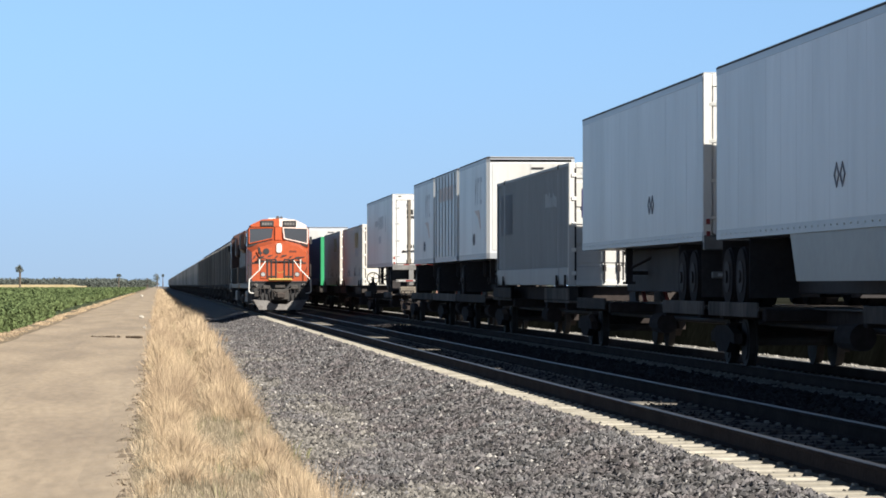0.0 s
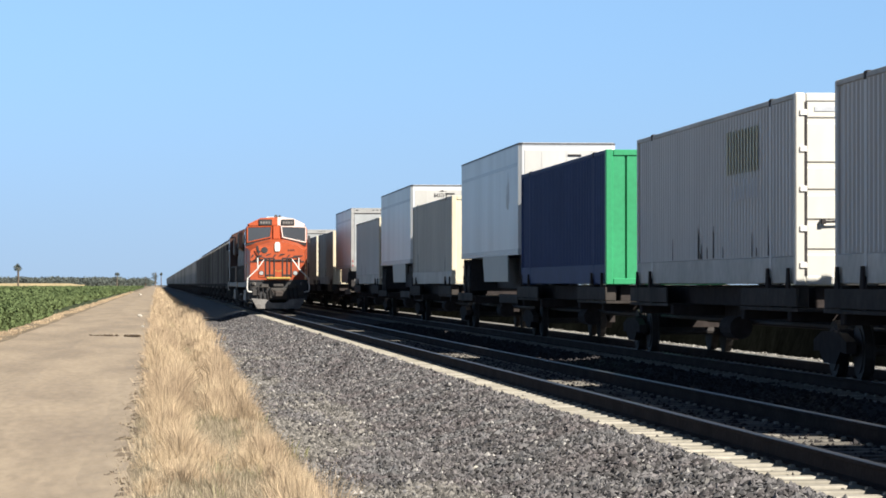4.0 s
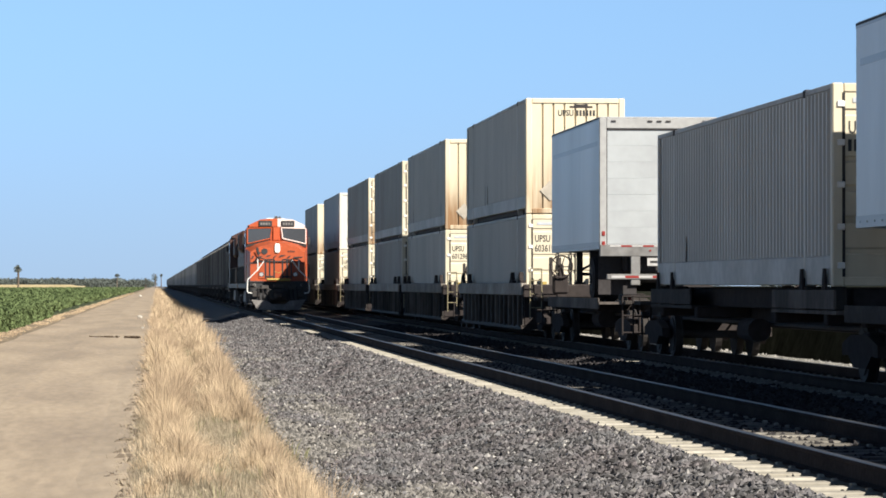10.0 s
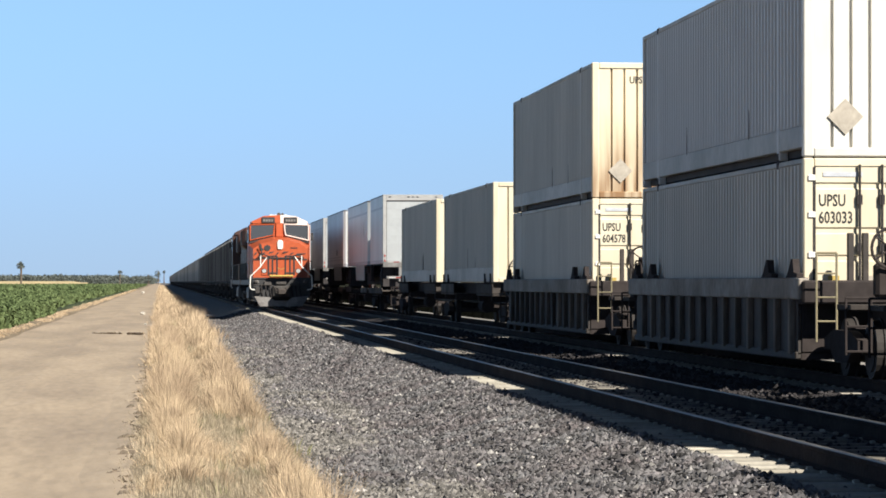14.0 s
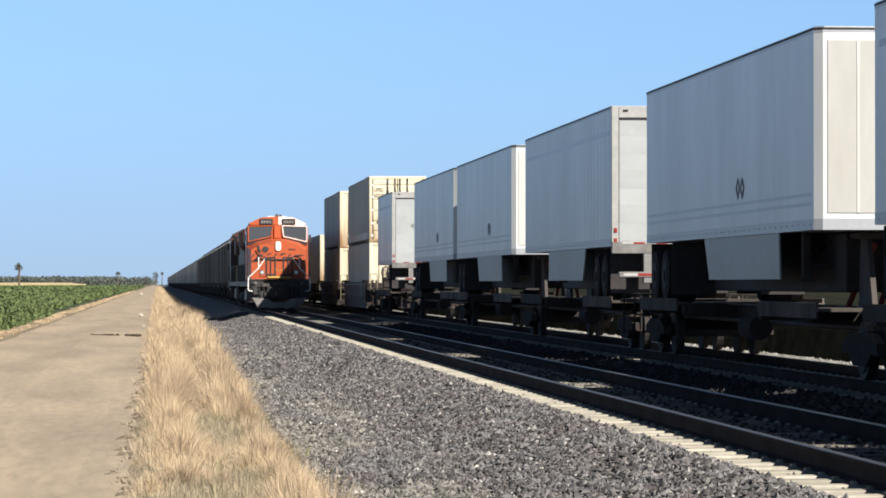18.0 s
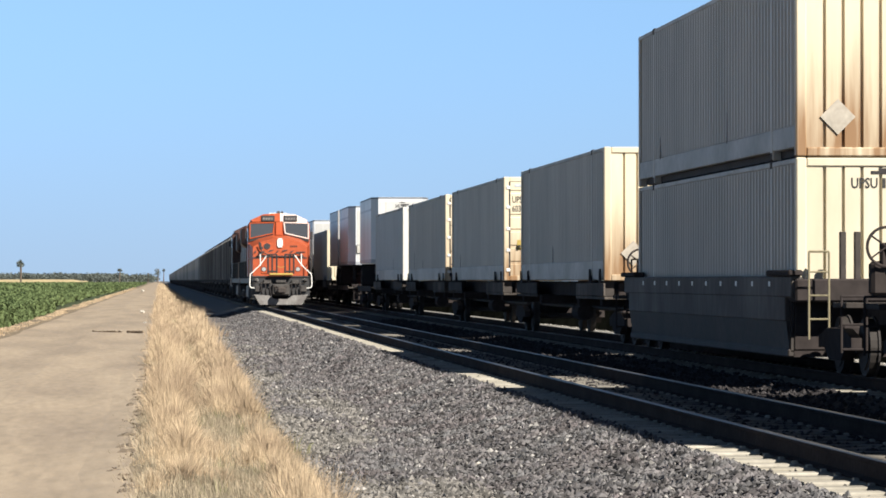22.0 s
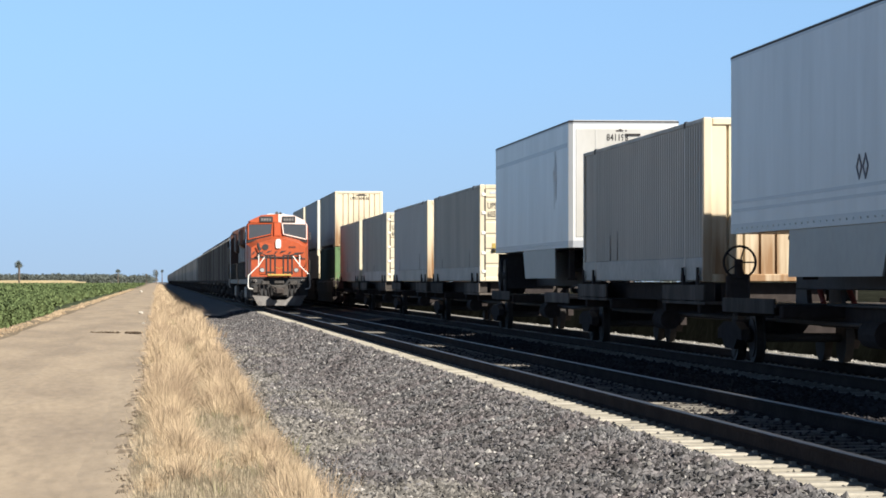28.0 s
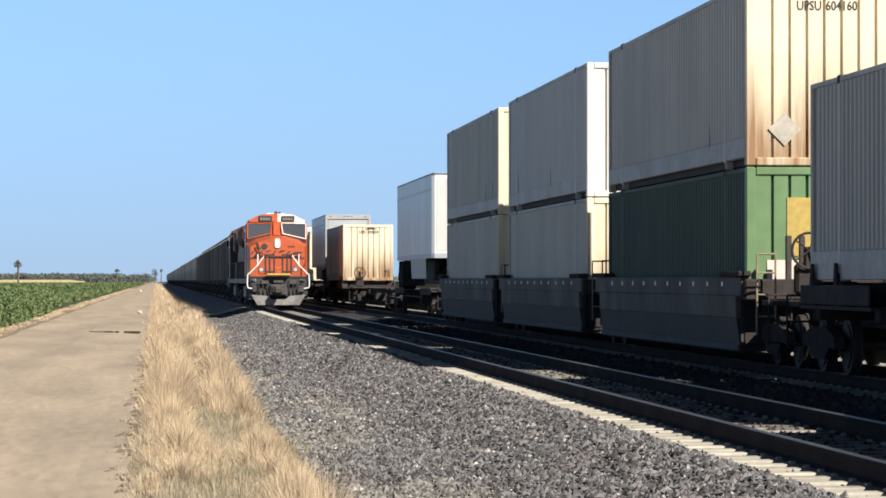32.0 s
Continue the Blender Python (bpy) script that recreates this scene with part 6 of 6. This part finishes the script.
def build_cars():
    info = {}
    for thing, s, h in MOVERS:
        kind = "box" if thing.name.startswith("container") else ("door" if any(c.name.startswith("rear_sill") for c in thing.children) else "nose")
        info.setdefault(round(s, 2), kind)
    for i, (a, b, kind) in enumerate(RIDES):
        before = a - RIDES[i - 1][1] if i else 5.0
        after = RIDES[i + 1][0] - b if i + 1 < len(RIDES) else 5.0
        wide0, wide1 = before > 4.7, after > 4.7
        y0 = a - (min(before, 12) / 2 - 0.55 if wide0 else before / 2)
        y1 = b + (min(after, 12) / 2 - 0.55 if wide1 else after / 2)
        if kind == "spine":
            car = spine_car(y0, y1, wide0, wide1, not wide0, [(a, b, info[round(a, 2)])])
        else:
            car = well_car(y0, y1, a, wide0, wide1, not wide0, kind == "well_ribbed")
        if min(abs(a - k) for k in (153.55, 918.5)) < 0.1:
            brake_wheel(car, -0.85, a - y0 - 1.1, 1.7)
        if abs(a - 133.6) < 0.1:
            # the lowered hitch and its lit deck ahead of the lettered doors
            part("hitch_plate", Geo().prism([(-0.34, 1.02), (0.30, 1.02), (0.24, 1.78), (-0.22, 1.78)], "y", 0, 0.1).box(-0.5, 0.4, -0.1, 0.2, 1.72, 1.95, 0.05), M["hitch_brown"], car, "brown slanted trailer hitch").matrix_basis = pose(0.72, a - y0 - 1.6, 0, -14, 0, 0)
            part("deck_box", Geo().box(-0.95, -0.1, -0.5, -0.1, 1.02, 1.32, 0.04).box(0.05, 0.7, -0.55, -0.15, 0.55, 0.95, 0.03), M["rod_cover"], car).matrix_basis = pose(-0.1, a - y0 - 0.3, 0)
        ride(car, y0, 0.0)
    # an empty platform between the last loads
    ride(spine_car(1121.5, 1146.5, True, True, False, []), 1121.5, 0.0)



# ---- standing grain train on the near track ----
def loco_truck(root, y):
    for s in (-1, 1):
        part("side_frame", lambda: Geo().prism([(-2.3, 0.45), (-2.3, 0.75), (-1.2, 0.85), (1.2, 0.85), (2.3, 0.75), (2.3, 0.45), (1.3, 0.35), (-1.3, 0.35)], "x", *sorted((s * 1.0, s * 1.15))), M["loco_grey"], root, key=("lsf", s)).matrix_basis = pose(0, y, 0)
        for k in (-1.9, 0, 1.9):
            part("wheel", lambda: Geo().disc(s * 0.77, 0, 0.53, "x", 0.53, 0.13, 24, 1).disc(s * 0.84, 0, 0.53, "x", 0.42, 0.06, 20), [M["wheel"], M["tread"]], root, key=("lw", s)).matrix_basis = pose(0, y + k, 0)
            part("axle_box", lambda: Geo().box(*sorted((s * 1.22, s * 1.1)), -0.2, 0.2, 0.4, 0.75, 0.04), M["loco_grey"], root, key=("lab", s)).matrix_basis = pose(0, y + k, 0)


def locomotive(y, wide, label, turned=False):
    root = new("locomotive")
    tagged(root, label, "locomotive", group="locomotives")
    L = 22.3
    # frame, walkway and pilot
    part("underframe", Geo().box(-1.45, 1.45, 1.0, L - 0.8, 1.22, 1.55, 0.03), M["loco_black"], root)
    part("fuel_tank", Geo().box(-1.35, 1.35, 8.6, 13.6, 0.35, 1.2, 0.15), M["loco_black"], root)
    for k in (4.4, L - 4.4):
        loco_truck(root, k)
    part("pilot_plate", Geo().box(-1.40, 1.40, 0.55, 0.72, 0.55, 1.62, 0.03), M["loco_black"], root)
    part("anticlimber", Geo().box(-0.58, 0.58, 0.12, 0.62, 1.64, 1.77, 0.04).box(-0.54, 0.54, 0.06, 0.5, 1.68, 1.72, 0.01), M["amber"], root, "worn yellow anticlimber")
    part("walkway_edge", Geo().box(-1.45, 1.45, 0.5, 1.7, 1.55, 1.63, 0.01), M["loco_black"], root)
    plow = Geo().prism([(-1.30, 0.66), (-1.02, 0.12), (1.02, 0.12), (1.30, 0.66), (0.55, 0.60), (0.32, 0.42), (-0.32, 0.42), (-0.55, 0.60)], "y", 0.16, 0.28)
    part("snow_plow", plow, M["plow"], root, "pale grey snow plow")
    part("coupler", Geo().box(-0.14, 0.14, -0.35, 0.6, 0.74, 1.0, 0.03).box(-0.22, 0.22, -0.55, -0.25, 0.7, 1.05, 0.08), M["car_brown"], root)
    part("draft_box", Geo().box(-0.42, 0.42, 0.25, 0.6, 0.62, 1.2, 0.06), M["loco_grey"], root)
    part("cut_lever", Geo().path([(-1.35, 0.4, 1.25), (-0.5, 0.32, 1.25), (-0.15, 0.2, 1.05)], 0.025).path([(1.35, 0.4, 1.25), (0.5, 0.32, 1.25), (0.15, 0.2, 1.05)], 0.02), M["loco_grey"], root)
    for x, z, w, h in ((-1.1, 0.95, 0.3, 0.32), (1.1, 0.95, 0.3, 0.32), (-0.65, 1.32, 0.36, 0.22), (0.68, 1.30, 0.34, 0.24), (0.0, 1.36, 0.5, 0.2), (-1.2, 1.42, 0.16, 0.14), (1.2, 1.42, 0.16, 0.14)):
        part("equipment_box", Geo().box(x - w / 2, x + w / 2, 0.34, 0.57, z - h / 2, z + h / 2, 0.03), M["loco_grey"], root)
    part("uncoupling_chain", Geo().path([(-0.35, 0.3, 1.15), (-0.2, 0.1, 0.9), (0.05, 0.05, 0.85), (0.3, 0.2, 1.1)], 0.03, 6), M["car_brown"], root)
    for x in (-0.95, -0.75, -0.55, 0.5, 0.7, 0.9):
        part("air_hose", lambda: Geo().path([(0, 0.5, 1.3), (0, 0.28, 1.15), (0.03, 0.18, 0.8), (0.08, 0.22, 0.55)], 0.03, 8), M["tyre"], root, key="ah").matrix_basis = pose(x, 0, 0)
    for s in (-1, 1):
        steps = Geo()
        for z in (0.42, 0.78, 1.14):
            steps.box(*sorted((s * 1.46, s * 1.02)), 0.66, 1.05, z, z + 0.04, 0.005)
        part("steps", steps.box(*sorted((s * 1.04, s * 1.0)), 0.62, 1.1, 0.4, 1.5), M["loco_grey"], root)
        part("step_rail", Geo().path([(s * 1.22, 0.42, 0.98), (s * 1.46, 0.42, 1.02), (s * 1.50, 0.42, 1.15), (s * 1.48, 0.42, 1.70), (s * 1.02, 0.43, 2.18), (s * 0.66, 0.45, 2.72)], 0.027, 8), M["loco_white"], root, "white painted handrail")
        part("gate_post", Geo().rod((s * 0.99, 0.44, 2.16), (s * 0.99, 0.44, 2.78), 0.027, 8), M["loco_white"], root, "white gate post")
        part("corner_rail", Geo().path([(s * 0.66, 0.44, 2.72), (s * 0.52, 0.40, 2.76), (s * 0.36, 0.40, 2.74)], 0.022, 8), M["loco_black"], root)
        part("ditch_lamp", Geo().disc(s * 0.82, 0.42, 1.98, "y", 0.13, 0.2, 14).disc(s * 0.82, 0.31, 1.98, "y", 0.10, 0.02, 14, 1), [M["loco_black"], M["alu"]], root)
        part("pilot_lamp", Geo().disc(s * 1.15, 0.52, 1.42, "y", 0.085, 0.12, 12), M["plow"], root)
        part("side_handrail", Geo().path([(s * 1.5, 1.1, 1.55), (s * 1.5, 1.1, 2.5), (s * 1.5, 2.4, 2.5)], 0.025).path([(s * 1.5, 5.4, 2.45), (s * 1.5, L - 1, 2.45)], 0.022), M["loco_grey"], root)
        for k in range(9):
            part("stanchion", lambda: Geo().rod((0, 0, 1.5), (0, 0, 2.45), 0.02), M["loco_black"], root, key="stn").matrix_basis = pose(s * 1.5, 6 + k * 1.85, 0)
    # front railing
    for x in (-0.62, -0.42, -0.2, 0.2, 0.42, 0.62):
        part("railing_post", lambda: Geo().rod((0, 0.38, 1.75), (0, 0.38, 2.76), 0.042), M["loco_black"], root, key="rpo").matrix_basis = pose(x, 0, 0)
    for s in (-1, 1):
        part("front_rail", Geo().path([(s * 0.62, 0.38, 2.74), (s * 0.2, 0.38, 2.76)], 0.04).path([(s * 0.62, 0.38, 1.86), (s * 0.2, 0.38, 1.86)], 0.05), M["loco_black"], root)
    part("safety_chain", Geo().path([(-0.2, 0.36, 2.14), (0, 0.36, 2.06), (0.2, 0.36, 2.14)], 0.015), M["amber"], root)
    part("nose_grab", Geo().path([(-1.1, 1.5, 2.72), (-0.8, 1.45, 2.85), (-0.5, 1.5, 2.72)], 0.03).path([(0.45, 1.5, 2.72), (0.8, 1.45, 2.82), (1.1, 1.5, 2.72)], 0.03).path([(-0.9, 1.5, 2.95), (-1.02, 1.46, 3.3)], 0.03).box(-1.15, 1.15, 1.54, 1.6, 2.64, 2.70), M["loco_black"], root)
    # nose: upright face, sides drawn in, a top that falls to both sides
    nose = Geo()
    front = [(-1.32, 1.62), (1.32, 1.62), (1.32, 3.15), (0.95, 3.42), (0.35, 3.62), (-0.35, 3.62), (-0.95, 3.42), (-1.32, 3.15)]
    back = [(-1.48, 1.62), (1.48, 1.62), (1.48, 3.35), (1.05, 3.62), (0.4, 3.8), (-0.4, 3.8), (-1.05, 3.62), (-1.48, 3.35)]
    n = len(front)
    nose.add([(x, 1.62, z) for x, z in front] + [(x, 3.05, z) for x, z in back], [(i, (i + 1) % n, n + (i + 1) % n, n + i) for i in range(n)] + [tuple(range(n))[::-1], tuple(range(n, 2 * n))])
    part("nose", nose, M["orange"], root, "orange nose")
    part("nose_lamp", Geo().prism([(-0.09, 3.14), (0.09, 3.14), (0.13, 3.25), (0.13, 3.5), (0.09, 3.62), (-0.09, 3.62), (-0.13, 3.5), (-0.13, 3.25)], "y", 1.55, 1.63), M["loco_white"], root, "white oval emblem plate on the nose")
    part("nose_door", Geo().box(-0.92, -0.35, 1.585, 1.63, 1.75, 3.35, 0.03), M["orange"], root)
    part("door_window", Geo().disc(-0.63, 1.575, 3.2, "y", 0.16, 0.03, 16), M["loco_black"], root)
    tagged(part("nose_number_bars", bars(4, 0.06, 0.09, 0.03), M["hood_dark"], root), kind="stuff").matrix_basis = pose(0.5, 1.61, 3.15)
    emblem = Geo()
    for x0, x1, z, rise in ((-1.30, -1.12, 2.84, 0.16), (-1.06, -0.72, 2.86, 0.12), (-0.58, -0.30, 2.93, 0.10), (-0.22, -0.04, 2.88, 0.12), (0.08, 0.40, 2.95, 0.08), (0.46, 0.66, 2.88, 0.10), (0.74, 1.26, 2.86, 0.08)):
        emblem.prism([(x0, z - 0.06), (x1 - 0.05, z + 0.03), (x1, z + rise), (x1 - 0.09, z + rise * 0.7), (x0 + 0.06, z + 0.05)], "y", 1.578, 1.60)
    emblem.prism([(-0.98, 3.08), (-0.86, 3.04), (-0.80, 3.12), (-0.90, 3.2), (-0.93, 3.4), (-1.03, 3.42)], "y", 1.578, 1.60)
    part("nose_emblem", emblem.box(-1.31, -0.95, 1.59, 1.61, 2.56, 2.62).box(0.95, 1.31, 1.59, 1.61, 2.56, 2.62), M["loco_black"], root, "worn black winged emblem on the nose")
    # cab
    cab = Geo()
    shape = [(-1.5, 1.6), (1.5, 1.6), (1.5, 4.36), (1.34, 4.60), (0.80, 4.88), (0.3, 4.93), (-0.3, 4.93), (-0.80, 4.88), (-1.34, 4.60), (-1.5, 4.36)]
    cab.prism(shape, "y", 3.0, 5.3)
    part("cab", cab, M["hood_dark"] if turned else M["orange"], root, "dark cab" if turned else "orange cab")
    part("cab_roof", Geo().prism([(-1.38, 4.61), (-0.80, 4.91), (-0.3, 4.96), (0.05, 4.96), (0.05, 4.52), (-1.32, 4.52)], "y", 2.9, 5.4), M["hood_dark"] if turned else M["orange"], root)
    # the right roof half carries the painted glare
    part("cab_roof", Geo().prism([(0.051, 4.96), (0.3, 4.96), (0.80, 4.91), (1.38, 4.61), (1.36, 4.46), (0.051, 4.52)], "y", 2.9, 5.4), M["hood_dark"] if turned else M["paled"], root, "" if turned else "half of the cab roof painted pale as sun glare")
    part("window_band", Geo().prism([(-1.46, 3.45), (-0.85, 3.62), (-0.28, 3.83), (-0.2, 4.48), (-1.46, 4.46)], "y", 2.93, 3.02).prism([(1.46, 3.45), (0.85, 3.62), (0.28, 3.83), (0.2, 4.48), (1.46, 4.46)], "y", 2.93, 3.02), M["loco_black"], root)
    for s in (-1, 1):
        pts = [(s * 1.43, 3.62), (s * 0.30, 3.90), (s * 0.23, 4.47), (s * 1.43, 4.44)]
        part("windshield", Geo().prism(pts if s > 0 else pts[::-1], "y", 2.905, 2.94), M["glass"], root)
        fr = Geo()
        for a, b in zip(pts, pts[1:] + pts[:1]):
            fr.rod((a[0], 2.90, a[1]), (b[0], 2.90, b[1]), 0.03)
        part("windshield_frame", fr, M["orange"] if s < 0 else M["paled"], root)
        board = part("number_board", Geo().box(-0.33, 0.33, 2.84, 3.0, 4.52, 4.85, 0.03), M["loco_black"], root)
        board.matrix_basis = pose(s * 0.55, 0, 0)
        tagged(part("number_strip", bars(4, 0.085, 0.12, 0.045), M["plow"], board), kind="stuff").matrix_basis = pose(-0.24, 2.836, 4.62)
        part("cab_window", Geo().box(*sorted((s * 1.515, s * 1.49)), 3.4, 4.9, 3.5, 4.2, 0.02), M["glass"], root)
        part("mirror", Geo().box(*sorted((s * 1.66, s * 1.54)), 3.1, 3.14, 3.6, 4.0, 0.01), M["loco_black"], root)
    part("cab_post", Geo().box(-0.17, 0.17, 2.9, 3.02, 3.8, 4.56, 0.02), M["orange"], root)
    part("horn", Geo().disc(0, 4.0, 5.03, "y", 0.09, 0.5, 10, r2=0.04).disc(0.18, 4.1, 5.03, "y", 0.07, 0.4, 10, r2=0.03).box(-0.1, 0.3, 4.2, 4.4, 4.85, 5.0), M["loco_grey"], root)
    part("antenna", Geo().box(-0.45, 0.45, 4.6, 5.1, 4.93, 5.02, 0.04), M["loco_white"], root)
    # hood behind the cab
    part("hood", Geo().box(-1.05, 1.05, 5.3, L - 2.2, 1.6, 4.25, 0.08), M["hood_dark"], root, "engine hood darkened as shade")
    part("hood_skirt", Geo().box(-1.09, 1.09, 5.35, L - 2.3, 1.6, 2.5, 0.03), M["loco_black"], root)
    part("radiator", Geo().box(-wide, wide, L - 6.0, L - 2.2, 3.3, 4.55, 0.2), M["hood_dark"], root)
    part("radiator_grille", Geo().box(-wide - 0.02, wide + 0.02, L - 5.6, L - 2.6, 3.5, 4.3, 0.02), M["loco_grey"], root)
    part("blower_box", Geo().box(-1.3, 1.3, 5.3, 8.2, 3.2, 4.45, 0.12), M["hood_dark"], root)
    part("exhaust_stack", Geo().box(-0.5, 0.5, 11.0, 12.2, 4.2, 4.6, 0.05), M["loco_black"], root)
    for k in range(8):
        part("hood_door", lambda: Geo().box(-1.065, 1.065, -0.5, 0.5, 2.6, 3.9, 0.015), M["hood_dark"], root, key="hdr").matrix_basis = pose(0, 9.0 + k * 1.1, 0)
    part("rear_coupler", Geo().box(-0.14, 0.14, L - 0.9, L + 0.2, 0.74, 1.0, 0.03), M["car_brown"], root)
    root.matrix_basis = (pose(NEAR - 0.12, y + L, 0, 0, 0, 180) if turned else pose(NEAR - 0.12, y, 0)) @ Matrix.Diagonal((1.06, 1, 0.975, 1))
    return root


def hopper_car(detailed):
    root = new("hopper_car")
    tagged(root, "weathered grey covered grain hopper in a standing train", "railcar", group="standing grain hoppers")
    L = 17.6
    side = [(0.45, 4.15), (L - 0.45, 4.15), (L - 0.45, 1.9), (L - 1.0, 1.35), (1.0, 1.35), (0.45, 1.9)]
    part("body", lambda: Geo().prism(side, "x", -1.5, 1.5), M["hopper"], root, key="hb")
    part("roof", lambda: Geo().prism([(-1.5, 4.14), (-1.2, 4.45), (-0.6, 4.6), (0.6, 4.6), (1.2, 4.45), (1.5, 4.14)], "y", 0.7, L - 0.7), M["hopper"], root, key="hr")
    part("side_sill", lambda: Geo().box(-1.53, 1.53, 0.5, L - 0.5, 1.2, 1.42, 0.02), M["hopper_low"], root, key="hs")
    part("underframe", lambda: Geo().box(-0.4, 0.4, 0.2, L - 0.2, 0.75, 1.05).box(-1.4, 1.4, 0.3, 2.4, 0.98, 1.06).box(-1.4, 1.4, L - 2.4, L - 0.3, 0.98, 1.06), M["black"], root, key="hu")
    part("outlets", lambda: Geo().prism([(3.2, 1.35), (7.0, 1.35), (5.6, 0.4), (4.6, 0.4)], "x", -1.1, 1.1).prism([(7.0, 1.35), (10.6, 1.35), (9.3, 0.4), (8.3, 0.4)], "x", -1.1, 1.1).prism([(10.6, 1.35), (14.4, 1.35), (13.0, 0.4), (12.0, 0.4)], "x", -1.1, 1.1), M["hopper_low"], root, key="ho")
    if not detailed:
        part("trucks", lambda: Geo().box(-1.1, 1.1, 1.0, 3.2, 0.0, 0.8, 0.1).box(-1.1, 1.1, L - 3.2, L - 1.0, 0.0, 0.8, 0.1), M["black"], root, key="ht")
        part("hatch_row", lambda: Geo().box(-0.35, 0.35, 1.2, 5.0, 4.58, 4.78, 0.02).box(-0.35, 0.35, 6.2, 11.2, 4.58, 4.74, 0.02).box(-0.35, 0.35, 12.4, L - 1.2, 4.58, 4.8, 0.02), M["hopper"], root, key="hh")
        return root
    for s in (-1, 1):
        for k in range(14):
            part("side_post", lambda: Geo().box(*sorted((s * 1.56, s * 1.49)), -0.06, 0.06, 1.4, 4.16, 0.01), M["hopper"], root, key=("hp", s)).matrix_basis = pose(0, 1.5 + k * 1.12, 0)
        part("walk_rail", lambda: Geo().box(*sorted((s * 0.95, s * 0.6)), 0.5, L - 0.5, 4.66, 4.70), M["car_grey"], root, key=("wr", s))
    for k in range(4):
        part("hatch", lambda: Geo().box(-0.3, 0.3, -1.5, 1.5, 4.58, 4.80, 0.05), M["hopper"], root, key="hc").matrix_basis = pose(0, 2.6 + k * 4.1, 0)
    for y, d in ((0.35, -1), (L - 0.35, 1)):
        for s in (-1, 1):
            part("ladder", lambda: Geo().path([(-0.2, 0, 1.05), (-0.2, 0, 4.1), (0.2, 0, 4.1), (0.2, 0, 1.05)], 0.025).rod((-0.2, 0, 1.6), (0.2, 0, 1.6), 0.02).rod((-0.2, 0, 2.2), (0.2, 0, 2.2), 0.02).rod((-0.2, 0, 2.8), (0.2, 0, 2.8), 0.02).rod((-0.2, 0, 3.4), (0.2, 0, 3.4), 0.02), M["hopper"], root, key="hl").matrix_basis = pose(s * 1.25, y, 0)
            part("end_post", lambda: Geo().box(-0.06, 0.06, -0.06, 0.06, 1.05, 4.15), M["hopper"], root, key="he").matrix_basis = pose(s * 1.42, y - d * 0.3, 0)
    truck(root, 2.0), truck(root, L - 2.0)
    return root


def build_grain_train():
    locomotive(165.2, 1.5, "orange and black diesel locomotive heading a standing grain train")
    locomotive(188.3, 1.1, "dark diesel locomotive coupled back to front behind the first", True)
    y = 211.6
    near = hopper_car(True)
    near.matrix_basis = pose(NEAR, y, 0)
    far = None
    for k in range(1, 84):
        y += 18.3
        if k < 10:
            copy_thing(near, pose(NEAR, y, 0))
        elif far is None:
            far = hopper_car(False)
            far.matrix_basis = pose(NEAR, y, 0)
        else:
            copy_thing(far, pose(NEAR, y, 0))


# ---- the passing train moves ----
def gone(t):
    """How far the train has run after t seconds."""
    return 31.011 * t - 0.0203 * t * t + 0.000409 * t ** 3 + 0.836


def motions():
    for thing, s, height in MOVERS:
        walk(thing, [(t, pose(FAR, s - gone(t), height)) for t in (0, 4, 8, 12, 16, 20, 24, 28, 32)])


# ---- build ----
build_ground()
build_ballast()
build_loads()
build_cars()
build_grain_train()
build_far_trees()
build_road_bits()
build_plants()
build_crop()
build_grain_stand()
build_right_field()
build_track("track_near", NEAR, 299)
build_track("track_far", FAR, 0)
motions()
